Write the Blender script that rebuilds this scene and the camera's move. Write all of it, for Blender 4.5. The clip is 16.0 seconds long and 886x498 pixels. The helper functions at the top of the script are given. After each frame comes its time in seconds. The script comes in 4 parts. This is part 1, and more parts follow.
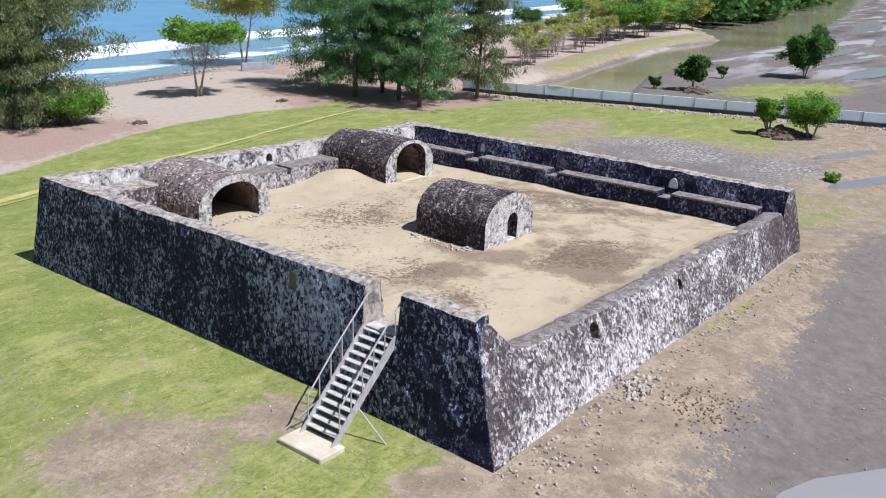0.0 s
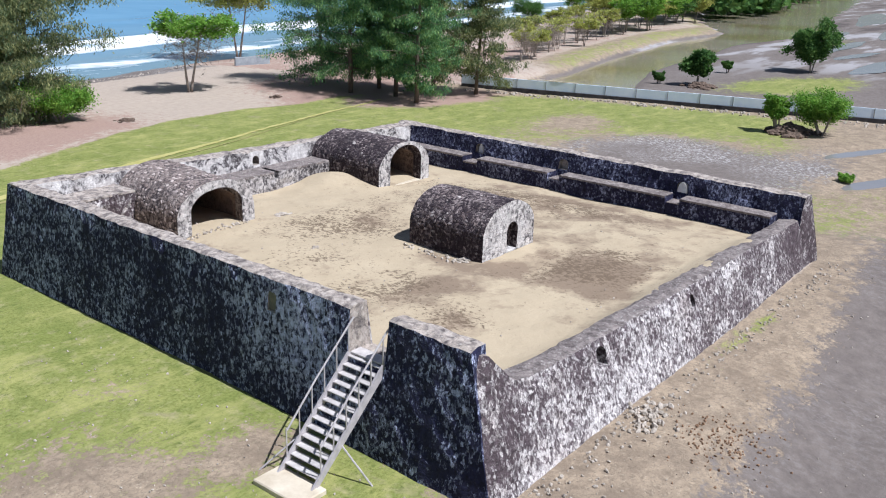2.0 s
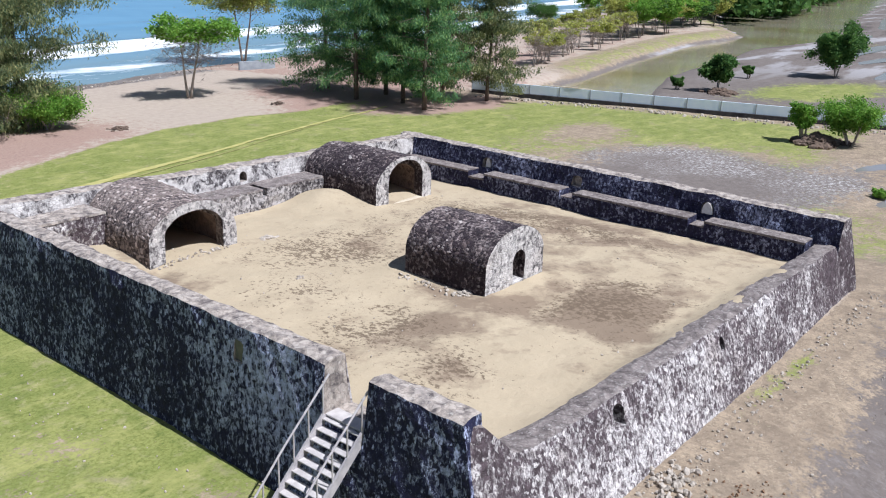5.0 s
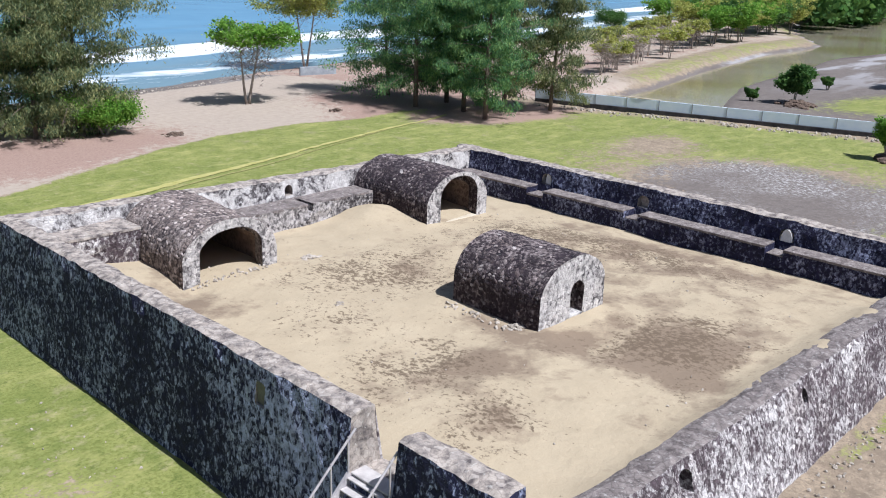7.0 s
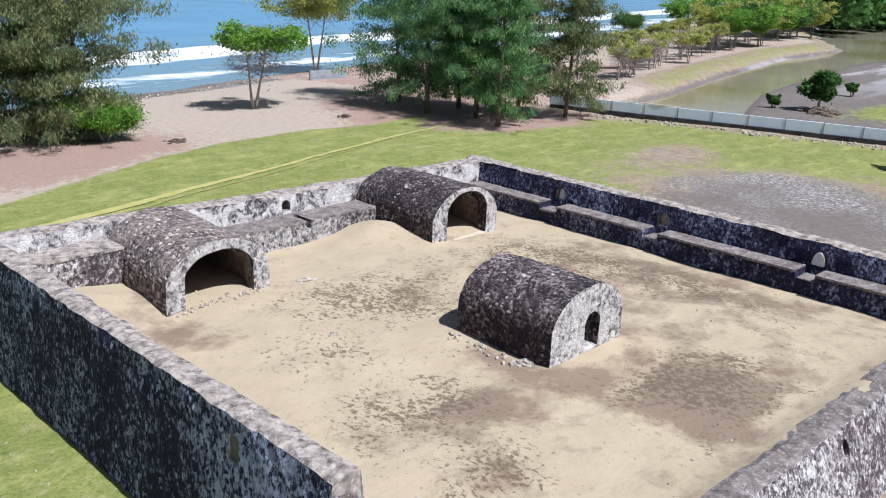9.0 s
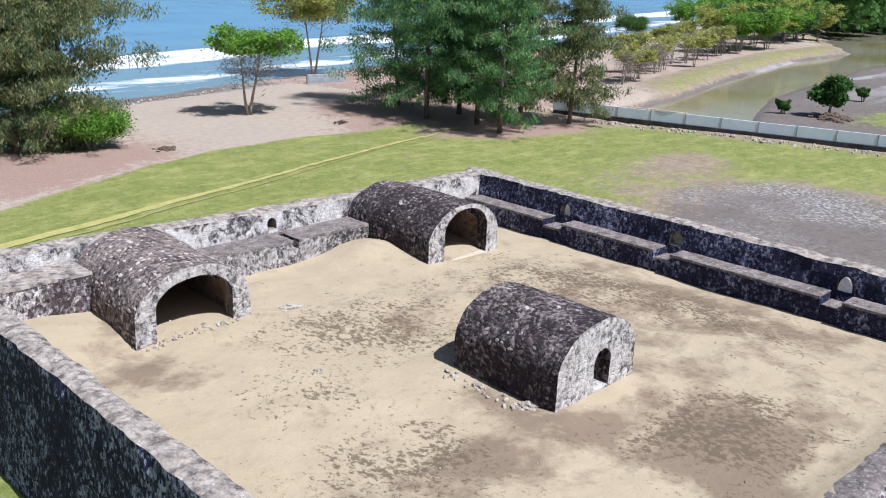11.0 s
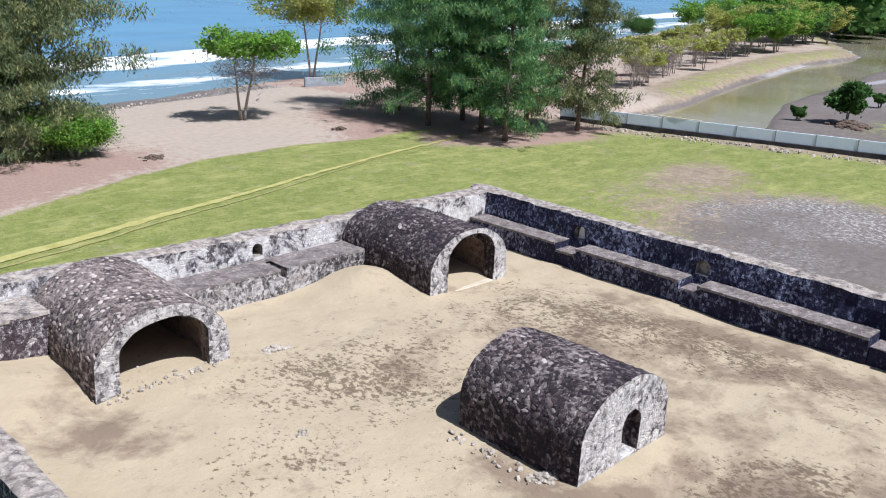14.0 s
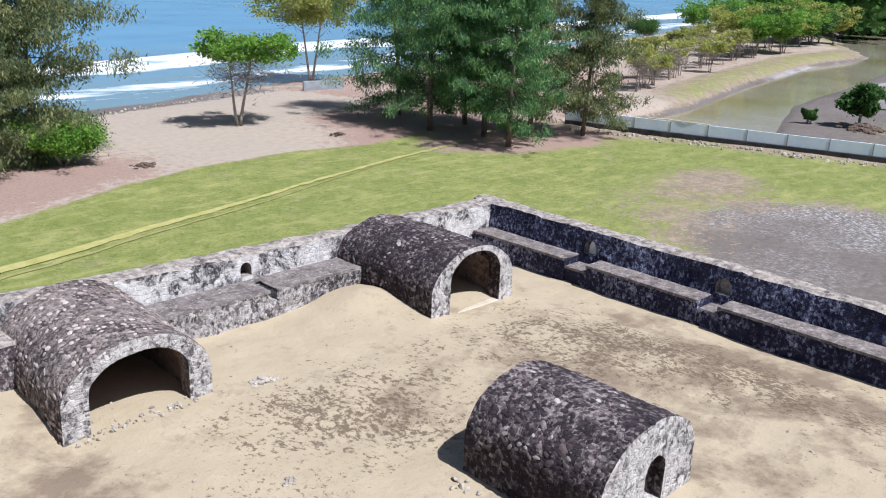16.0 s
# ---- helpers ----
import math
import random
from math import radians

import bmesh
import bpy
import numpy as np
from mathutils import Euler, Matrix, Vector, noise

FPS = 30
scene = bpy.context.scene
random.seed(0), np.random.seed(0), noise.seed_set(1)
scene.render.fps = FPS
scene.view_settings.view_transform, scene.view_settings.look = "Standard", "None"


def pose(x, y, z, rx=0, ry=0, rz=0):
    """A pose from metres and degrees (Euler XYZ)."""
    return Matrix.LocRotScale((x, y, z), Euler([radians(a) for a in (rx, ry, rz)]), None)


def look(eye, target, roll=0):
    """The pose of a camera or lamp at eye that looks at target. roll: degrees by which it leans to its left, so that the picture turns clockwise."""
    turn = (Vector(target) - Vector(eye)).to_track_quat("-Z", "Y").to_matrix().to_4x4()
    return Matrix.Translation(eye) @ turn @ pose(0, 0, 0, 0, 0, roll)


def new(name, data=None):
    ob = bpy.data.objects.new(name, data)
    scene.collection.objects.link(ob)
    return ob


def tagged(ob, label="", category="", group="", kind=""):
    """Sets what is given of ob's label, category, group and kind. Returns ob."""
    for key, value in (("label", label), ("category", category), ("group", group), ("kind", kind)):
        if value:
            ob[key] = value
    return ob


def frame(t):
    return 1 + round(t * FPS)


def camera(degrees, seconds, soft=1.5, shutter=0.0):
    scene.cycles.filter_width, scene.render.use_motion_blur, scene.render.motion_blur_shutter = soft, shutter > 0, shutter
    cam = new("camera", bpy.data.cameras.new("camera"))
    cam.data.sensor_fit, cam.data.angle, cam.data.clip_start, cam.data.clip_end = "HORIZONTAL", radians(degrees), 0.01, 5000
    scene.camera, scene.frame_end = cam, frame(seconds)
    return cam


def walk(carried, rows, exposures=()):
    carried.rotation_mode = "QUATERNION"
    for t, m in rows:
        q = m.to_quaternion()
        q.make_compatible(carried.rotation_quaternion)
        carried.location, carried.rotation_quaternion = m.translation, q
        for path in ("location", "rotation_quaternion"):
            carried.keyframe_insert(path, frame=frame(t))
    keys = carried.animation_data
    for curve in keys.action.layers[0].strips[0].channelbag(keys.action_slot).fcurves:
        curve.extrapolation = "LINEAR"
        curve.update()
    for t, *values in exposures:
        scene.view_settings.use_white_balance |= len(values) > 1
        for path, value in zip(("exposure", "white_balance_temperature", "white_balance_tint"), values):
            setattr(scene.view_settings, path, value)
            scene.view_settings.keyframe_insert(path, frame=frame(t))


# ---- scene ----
cam = camera(52.4, 16.0, soft=1.1)
PATH = [
    (0, (-18.958, -13.175, 13.312), (-17.465, -11.994, 12.699), 1.8),
    (0.5, (-18.378, -12.796, 13.294), (-16.887, -11.615, 12.675), 1.8),
    (1, (-17.894, -12.428, 13.288), (-16.404, -11.25, 12.664), 1.7),
    (1.5, (-17.397, -12.075, 13.272), (-15.907, -10.898, 12.644), 1.8),
    (2, (-16.902, -11.779, 13.267), (-15.413, -10.601, 12.639), 1.8),
    (2.5, (-16.4, -11.449, 13.282), (-14.91, -10.273, 12.653), 1.7),
    (3, (-15.84, -11.164, 13.258), (-14.352, -9.985, 12.63), 1.7),
    (5.5, (-13.209, -9.581, 13.104), (-11.756, -8.356, 12.483), 1.8),
    (6, (-12.632, -9.23, 13.072), (-11.219, -7.956, 12.452), 1.9),
    (6.5, (-12.103, -8.883, 13.064), (-10.709, -7.589, 12.445), 1.9),
    (7, (-11.584, -8.525, 13.068), (-10.203, -7.217, 12.45), 1.9),
    (7.5, (-11.085, -8.169, 13.065), (-9.713, -6.85, 12.448), 2.0),
    (8, (-10.586, -7.803, 13.048), (-9.219, -6.478, 12.434), 1.9),
    (8.5, (-10.115, -7.442, 13.063), (-8.752, -6.114, 12.449), 2.0),
    (9, (-9.615, -7.076, 13.064), (-8.256, -5.744, 12.449), 2.0),
    (11.5, (-7.279, -4.992, 13.027), (-5.923, -3.655, 12.415), 2.1),
    (12, (-6.9, -4.592, 13.006), (-5.544, -3.255, 12.395), 2.2),
    (12.5, (-6.508, -4.199, 13.016), (-5.153, -2.861, 12.405), 2.2),
    (13, (-6.143, -3.793, 13.02), (-4.788, -2.455, 12.408), 2.2),
    (13.5, (-5.754, -3.362, 13.032), (-4.398, -2.025, 12.42), 2.2),
    (14, (-5.366, -2.947, 13.029), (-4.011, -1.61, 12.416), 2.3),
    (14.5, (-4.994, -2.573, 12.996), (-3.64, -1.235, 12.384), 2.2),
    (15, (-4.61, -2.193, 12.957), (-3.256, -0.854, 12.345), 2.2),
    (15.5, (-4.231, -1.807, 12.928), (-2.878, -0.467, 12.317), 2.2),
    (16, (-3.849, -1.435, 12.921), (-2.497, -0.094, 12.311), 2.1),
]
walk(cam, [(t, look(eye, target, roll)) for t, eye, target, roll in PATH], [(0, 0.31, 5800, 11), (16, 0.31, 5800, 11)])

# ---- world, sun, exposure ----
SUN = Vector((0.10, -0.62, 1.0)).normalized()
world = bpy.data.worlds.new("sky")
scene.world = world
world.use_nodes = True
wn, wl = world.node_tree.nodes, world.node_tree.links
sky = wn.new("ShaderNodeTexSky")
sky.sky_type = "NISHITA"
sky.sun_disc = False
sky.sun_elevation = math.asin(SUN.z)
sky.sun_rotation = math.atan2(SUN.x, SUN.y)
sky.dust_density = 1.5
wl.new(sky.outputs[0], wn["Background"].inputs[0])
wn["Background"].inputs[1].default_value = 0.054
sun = new("sun", bpy.data.lights.new("sun", "SUN"))
sun.data.energy, sun.data.angle, sun.data.color = 5.0, radians(0.5), (1.0, 0.965, 0.92)
sun.matrix_world = look((0, 0, 60), Vector((0, 0, 60)) - SUN)


# ---- material tools ----
class Mat:
    """A node material with short calls for its nodes."""

    def __init__(self, name, rough=0.9, metal=0.0):
        self.m = bpy.data.materials.new(name)
        self.m.use_nodes = True
        self.n, self.l = self.m.node_tree.nodes, self.m.node_tree.links
        self.b = self.n["Principled BSDF"]
        self.b.inputs["Roughness"].default_value = rough
        self.b.inputs["Metallic"].default_value = metal
        self.b.inputs["Specular IOR Level"].default_value = 0.3
        self.geo = self.n.new("ShaderNodeNewGeometry")
        self.pos = self.geo.outputs["Position"]

    def link(self, a, b):
        self.l.new(a, b)
        return self

    def coords(self, sx=1.0, sy=1.0, sz=1.0, source=None):
        v = self.n.new("ShaderNodeVectorMath")
        v.operation = "MULTIPLY"
        self.l.new(source or self.pos, v.inputs[0])
        v.inputs[1].default_value = (sx, sy, sz)
        return v.outputs[0]

    def noise(self, scale, detail=4.0, rough=0.6, vec=None, warp=0.0):
        t = self.n.new("ShaderNodeTexNoise")
        t.inputs["Scale"].default_value = scale
        t.inputs["Detail"].default_value = detail
        t.inputs["Roughness"].default_value = rough
        t.inputs["Distortion"].default_value = warp
        self.l.new(vec or self.pos, t.inputs["Vector"])
        return t.outputs["Fac"]

    def wobbled(self, amount, scale, vec):
        t = self.n.new("ShaderNodeTexNoise")
        t.inputs["Scale"].default_value = scale
        self.l.new(vec, t.inputs["Vector"])
        a = self.n.new("ShaderNodeVectorMath")
        a.operation = "MULTIPLY_ADD"
        self.l.new(t.outputs["Color"], a.inputs[0])
        a.inputs[1].default_value = (amount, amount, amount)
        self.l.new(vec, a.inputs[2])
        return a.outputs[0]

    def voronoi(self, scale, feature="F1", vec=None, out="Distance"):
        t = self.n.new("ShaderNodeTexVoronoi")
        t.feature = feature
        t.inputs["Scale"].default_value = scale
        self.l.new(vec or self.pos, t.inputs["Vector"])
        return t.outputs[out]

    def ramp(self, fac, stops):
        r = self.n.new("ShaderNodeValToRGB")
        self.l.new(fac, r.inputs[0])
        e = r.color_ramp.elements
        while len(e) < len(stops):
            e.new(0.5)
        for k, (p, c) in zip(e, stops):
            k.position = p
            k.color = (c, c, c, 1) if isinstance(c, (int, float)) else (*c, 1)
        return r.outputs[0]

    def math(self, op, a, b):
        m = self.n.new("ShaderNodeMath")
        m.operation = op
        for i, v in enumerate((a, b)):
            if isinstance(v, (int, float)):
                m.inputs[i].default_value = v
            else:
                self.l.new(v, m.inputs[i])
        return m.outputs[0]

    def mix(self, fac, a, b, mode="MIX"):
        m = self.n.new("ShaderNodeMix")
        m.data_type, m.blend_type = "RGBA", mode
        if isinstance(fac, (int, float)):
            m.inputs[0].default_value = fac
        else:
            self.l.new(fac, m.inputs[0])
        for i, v in ((6, a), (7, b)):
            if isinstance(v, tuple):
                m.inputs[i].default_value = (*v, 1)
            else:
                self.l.new(v, m.inputs[i])
        return m.outputs[2]

    def random(self):
        return self.n.new("ShaderNodeObjectInfo").outputs["Random"]

    def island(self):
        return self.geo.outputs["Random Per Island"]

    def color(self, c):
        if isinstance(c, tuple):
            self.b.inputs["Base Color"].default_value = (*c, 1)
        else:
            self.l.new(c, self.b.inputs["Base Color"])
        return self

    def bump(self, height, strength=0.5, dist=0.03):
        b = self.n.new("ShaderNodeBump")
        b.inputs["Strength"].default_value, b.inputs["Distance"].default_value = strength, dist
        self.l.new(height, b.inputs["Height"])
        self.l.new(b.outputs[0], self.b.inputs["Normal"])
        return self


def masonry(name, cover, tone=(0.62, 0.58, 0.55), dark=(0.022, 0.021, 0.028), warm=0.45, plaster=0.0, fleck_scale=10.0, soft=0.065, upright=0.7):
    """Lime-washed rubble under black biofilm; cover: how much of it is still black; plaster: share of whole render."""
    m = Mat(name, 0.92)
    joint = m.voronoi(5.2, "DISTANCE_TO_EDGE", vec=m.wobbled(0.16, 3.0, m.coords(1, 1, 1.35)))
    fleck = m.noise(fleck_scale, 5, 0.72, vec=m.coords(1, 1, upright), warp=0.6)
    mid = m.noise(3.4, 4, 0.65, vec=m.coords(1, 1, 0.8))
    drips = m.noise(1.6, 4, 0.6, vec=m.coords(1, 1, 0.2))
    big = m.noise(0.33, 3, 0.55)
    stone = m.n.new("ShaderNodeSeparateColor")
    m.link(m.voronoi(10.5, "F1", vec=m.wobbled(0.12, 5.0, m.coords(1, 1, 0.8)), out="Color"), stone.inputs[0])
    f = m.math("ADD", m.math("MULTIPLY", stone.outputs[0], 0.12), m.math("ADD", m.math("MULTIPLY", fleck, 0.42), m.math("ADD", m.math("MULTIPLY", drips, 0.14), m.math("ADD", m.math("MULTIPLY", big, 0.22), m.math("MULTIPLY", mid, 0.22)))))
    f = m.math("ADD", f, m.math("MULTIPLY", m.math("SUBTRACT", m.noise(0.22, 3, 0.5), 0.5), 0.22))
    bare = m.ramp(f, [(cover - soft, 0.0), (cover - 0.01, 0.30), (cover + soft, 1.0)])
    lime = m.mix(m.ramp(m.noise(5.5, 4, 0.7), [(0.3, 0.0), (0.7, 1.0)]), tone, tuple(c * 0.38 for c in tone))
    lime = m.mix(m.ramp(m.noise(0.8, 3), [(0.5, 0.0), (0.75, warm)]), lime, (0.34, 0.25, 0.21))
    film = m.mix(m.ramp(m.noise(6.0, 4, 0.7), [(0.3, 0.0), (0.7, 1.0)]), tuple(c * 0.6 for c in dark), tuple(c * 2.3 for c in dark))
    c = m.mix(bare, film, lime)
    c = m.mix(m.ramp(joint, [(0.0, 0.06), (0.05, 0.0)]), c, tuple(v * 2 for v in dark))
    if plaster:
        coat = m.ramp(m.noise(0.9, 5, 0.62, warp=0.5), [(0.62 - plaster, 0.0), (0.68 - plaster, 0.95)])
        white = m.mix(m.ramp(m.noise(4.0, 5, 0.7), [(0.35, 0.0), (0.65, 1.0)]), (0.74, 0.71, 0.69), (0.42, 0.39, 0.38))
        white = m.mix(m.ramp(m.noise(9.0, 4, 0.7), [(0.62, 0.0), (0.70, 0.9)]), white, (0.05, 0.045, 0.05))
        c = m.mix(coat, c, white)
    m.color(c)
    h = m.math("ADD", m.math("MULTIPLY", m.ramp(joint, [(0, 0.0), (0.16, 1.0)]), 0.3), m.math("MULTIPLY", fleck, 1.0))
    return m.bump(h, 0.9, 0.045).m


# Black lichen film, plus a blue tint that paints this face's sky-lit shade.
MAT_WALL_A = masonry("black_lichened_shade_blue_masonry", 0.602, (0.60, 0.66, 0.92), (0.010, 0.011, 0.032), 0.0, 0.0, 17.0, 0.045, 0.5)
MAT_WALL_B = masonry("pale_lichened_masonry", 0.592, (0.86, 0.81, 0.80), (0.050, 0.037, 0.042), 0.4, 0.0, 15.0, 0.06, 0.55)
# Blue-black tint colours the shade of the east inner face into the masonry.
MAT_WALL_C = masonry("shade_blue_dark_masonry", 0.612, (0.56, 0.60, 0.84), (0.011, 0.011, 0.030), 0.1, 0.0, 13.0)
MAT_WALL_D = masonry("grey_plastered_masonry", 0.572, (0.72, 0.69, 0.68), (0.040, 0.034, 0.037), 0.3, 0.14)
MAT_VAULT = masonry("vault_rubble", 0.605, (0.48, 0.40, 0.39), (0.020, 0.014, 0.018))
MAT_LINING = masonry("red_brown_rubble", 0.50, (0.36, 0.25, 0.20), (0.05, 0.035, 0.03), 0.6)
MAT_BENCH = masonry("bench_rubble", 0.545, (0.62, 0.58, 0.57), (0.028, 0.024, 0.027), 0.3)
MAT_VAULT_BROWN = masonry("brown_vault_rubble", 0.545, (0.42, 0.35, 0.32), (0.035, 0.028, 0.03), 0.4)
MAT_FRONT = masonry("pale_vault_front", 0.495, (0.74, 0.70, 0.68), (0.035, 0.030, 0.034), 0.2, 0.0, 8.0)


def plain_cap():
    m = Mat("sooty_bench_top", 0.95)
    c = m.mix(m.ramp(m.noise(2.5, 5, 0.7), [(0.35, 0.0), (0.65, 1.0)]), (0.10, 0.082, 0.080), (0.29, 0.25, 0.235))
    cell = m.wobbled(0.14, 3.0, m.pos)
    c = m.mix(m.ramp(m.voronoi(4.6, "DISTANCE_TO_EDGE", vec=cell), [(0.0, 0.5), (0.07, 0.0)]), c, (0.045, 0.038, 0.036))
    m.color(m.mix(m.ramp(m.noise(7, 5, 0.75), [(0.54, 0.0), (0.66, 0.8)]), c, (0.46, 0.43, 0.41)))
    return m.bump(m.noise(6, 5, 0.7), 0.8, 0.05).m


def cap_material():
    m = Mat("worn_wall_top", 0.95)
    c = m.mix(m.ramp(m.noise(3.5, 5, 0.7), [(0.38, 0.0), (0.62, 1.0)]), (0.10, 0.085, 0.085), (0.44, 0.38, 0.33))
    flag = m.n.new("ShaderNodeSeparateColor")
    cell = m.wobbled(0.10, 4.0, m.pos)
    m.link(m.voronoi(6.0, "F1", vec=cell, out="Color"), flag.inputs[0])
    c = m.mix(m.ramp(flag.outputs[0], [(0.35, 0.0), (0.95, 0.45)]), c, (0.56, 0.50, 0.45))
    c = m.mix(m.ramp(m.noise(9, 4, 0.7), [(0.6, 0.0), (0.72, 0.8)]), c, (0.66, 0.63, 0.58))
    c = m.mix(m.ramp(m.voronoi(6.0, "DISTANCE_TO_EDGE", vec=cell), [(0.0, 0.4), (0.06, 0.0)]), c, (0.10, 0.082, 0.076))
    m.color(c)
    return m.bump(m.noise(6, 5, 0.7), 0.8, 0.05).m


MAT_CAP = cap_material()
MAT_CAP_DARK = plain_cap()


def stone_material(name, lift, film_at):
    m = Mat(name, 0.9)
    r = m.random()
    isl = m.island()
    k = m.math("FRACT", m.math("ADD", m.math("MULTIPLY", r, 7.31), isl), 0)
    stops = [(0.0, (0.030, 0.022, 0.027)), (0.42, (0.085, 0.063, 0.064)), (0.74, (0.175, 0.135, 0.132)), (0.90, (0.33, 0.28, 0.27)), (1.0, (0.52, 0.47, 0.45))]
    if lift > 1:
        stops = [(0.0, (0.13, 0.10, 0.093)), (0.5, (0.30, 0.24, 0.215)), (1.0, (0.58, 0.50, 0.47))]
    c = m.ramp(k, stops)
    film = m.ramp(m.noise(0.9, 4, 0.6), [(film_at - 0.12, 0.85), (film_at + 0.08, 0.0)])
    c = m.mix(film, c, (0.018, 0.015, 0.020))
    c = m.mix(m.ramp(m.noise(14, 4, 0.7), [(0.60, 0.0), (0.74, 0.6)]), c, (0.5, 0.47, 0.46))
    m.color(c)
    return m.bump(m.noise(22, 4, 0.7), 0.5, 0.02).m


MAT_STONE = stone_material("weathered_stone", 1.0, 0.53)
MAT_STONE_PALE = stone_material("brown_weathered_stone", 1.55, 0.39)


def sand_material():
    m = Mat("fort_sand", 0.97)
    at = m.n.new("ShaderNodeAttribute")
    at.attribute_name = "damp"
    sep = m.n.new("ShaderNodeSeparateColor")
    m.link(at.outputs["Color"], sep.inputs[0])
    damp, moss = sep.outputs[0], sep.outputs[1]
    c = m.mix(m.noise(0.7, 5, 0.6), (0.52, 0.435, 0.31), (0.37, 0.30, 0.205))
    c = m.mix(m.ramp(m.noise(38, 3, 0.7), [(0.35, 0.0), (0.7, 0.5)]), c, (0.34, 0.27, 0.18))
    d = m.math("ADD", damp, m.math("MULTIPLY", m.math("SUBTRACT", m.noise(0.55, 6, 0.70, warp=0.15), 0.5), 2.4))
    c = m.mix(m.ramp(d, [(0.20, 0.0), (0.62, 0.92)]), c, (0.215, 0.160, 0.114))
    tuft = m.noise(5.6, 6, 0.75, vec=m.coords(1.3, 1.0, 1))
    g = m.math("ADD", m.math("MULTIPLY", moss, 0.17), m.math("ADD", m.math("MULTIPLY", tuft, 0.75), m.math("MULTIPLY", m.noise(0.8, 4), 0.28)))
    c = m.mix(m.ramp(g, [(0.625, 0.0), (0.67, 0.9)]), c, (0.135, 0.098, 0.066))
    m.color(c)
    h = m.math("ADD", m.noise(1.6, 5, 0.6), m.math("MULTIPLY", m.noise(25, 3), 0.15))
    return m.bump(h, 0.6, 0.12).m


MAT_SAND = sand_material()


def ground_material():
    """Grass, beach, needle litter and mud, by the weights that lie on the sheet."""
    m = Mat("open_ground", 0.97)
    at = m.n.new("ShaderNodeAttribute")
    at.attribute_name = "cover"
    sep = m.n.new("ShaderNodeSeparateColor")
    m.link(at.outputs["Color"], sep.inputs[0])
    n1, n2, n3 = m.noise(0.28, 5, 0.6), m.noise(1.7, 5, 0.7), m.noise(9.0, 4, 0.7)
    wob = m.math("ADD", m.math("MULTIPLY", m.math("SUBTRACT", n1, 0.5), 0.7), m.math("ADD", m.math("MULTIPLY", m.math("SUBTRACT", n2, 0.5), 1.1), m.math("MULTIPLY", m.math("SUBTRACT", n3, 0.5), 0.8)))

    def weight(w, lo=0.42, hi=0.58):
        return m.ramp(m.math("ADD", w, wob), [(lo, 0.0), (hi, 1.0)])

    n4 = m.noise(5.5, 6, 0.8, warp=0.6)
    soil = m.mix(m.ramp(n2, [(0.3, 0.0), (0.7, 1.0)]), (0.40, 0.315, 0.225), (0.235, 0.185, 0.135))
    soil = m.mix(m.ramp(n4, [(0.40, 0.6), (0.52, 0.0)]), soil, (0.15, 0.118, 0.088))
    soil = m.mix(m.ramp(n3, [(0.58, 0.0), (0.68, 0.7)]), soil, (0.50, 0.43, 0.33))
    soil = m.mix(m.ramp(m.noise(0.8, 5, 0.7), [(0.45, 0.0), (0.62, 0.6)]), soil, (0.175, 0.135, 0.10))
    soil = m.mix(m.ramp(m.noise(16.0, 4, 0.75), [(0.60, 0.0), (0.66, 0.75)]), soil, (0.11, 0.088, 0.068))
    grass = m.mix(m.ramp(n1, [(0.3, 0.0), (0.7, 1.0)]), (0.205, 0.235, 0.062), (0.31, 0.315, 0.105))
    grass = m.mix(m.ramp(m.noise(0.9, 6, 0.72), [(0.42, 0.0), (0.62, 0.6)]), grass, (0.125, 0.165, 0.038))
    grass = m.mix(m.ramp(n3, [(0.38, 0.6), (0.56, 0.0)]), grass, (0.11, 0.13, 0.024))
    grass = m.mix(m.ramp(n2, [(0.55, 0.0), (0.70, 0.6)]), grass, (0.40, 0.35, 0.20))
    grass = m.mix(m.ramp(m.noise(2.4, 6, 0.78, vec=m.coords(1, 1.35, 1)), [(0.55, 0.0), (0.63, 0.65)]), grass, (0.085, 0.115, 0.022))
    grass = m.mix(m.ramp(m.noise(0.5, 5, 0.7, vec=m.coords(0.6, 1.8, 1)), [(0.52, 0.0), (0.66, 0.55)]), grass, (0.38, 0.365, 0.135))
    grass = m.mix(m.ramp(m.noise(0.42, 6, 0.75, warp=0.4), [(0.58, 0.0), (0.70, 0.7)]), grass, (0.29, 0.25, 0.15))
    grass = m.mix(m.ramp(m.noise(13.0, 4, 0.75), [(0.60, 0.0), (0.66, 0.6)]), grass, (0.07, 0.09, 0.025))
    beach = m.mix(m.ramp(n2, [(0.3, 0.0), (0.7, 1.0)]), (0.43, 0.36, 0.295), (0.345, 0.285, 0.235))
    beach = m.mix(m.ramp(n4, [(0.60, 0.0), (0.74, 0.4)]), beach, (0.28, 0.22, 0.18))
    litter = m.mix(m.ramp(n4, [(0.35, 0.0), (0.65, 1.0)]), (0.37, 0.265, 0.215), (0.26, 0.170, 0.140))
    mud = m.mix(m.ramp(n2, [(0.3, 0.0), (0.7, 1.0)]), (0.115, 0.096, 0.088), (0.190, 0.162, 0.146))
    mud = m.mix(m.ramp(n4, [(0.42, 0.4), (0.54, 0.0)]), mud, (0.13, 0.11, 0.095))
    east = m.n.new("ShaderNodeSeparateXYZ")
    m.link(m.pos, east.inputs[0])
    flats = m.ramp(m.math("DIVIDE", east.outputs[0], 100.0), [(0.30, 0.12), (0.44, 1.0), (0.58, 1.0), (0.66, 0.12)])
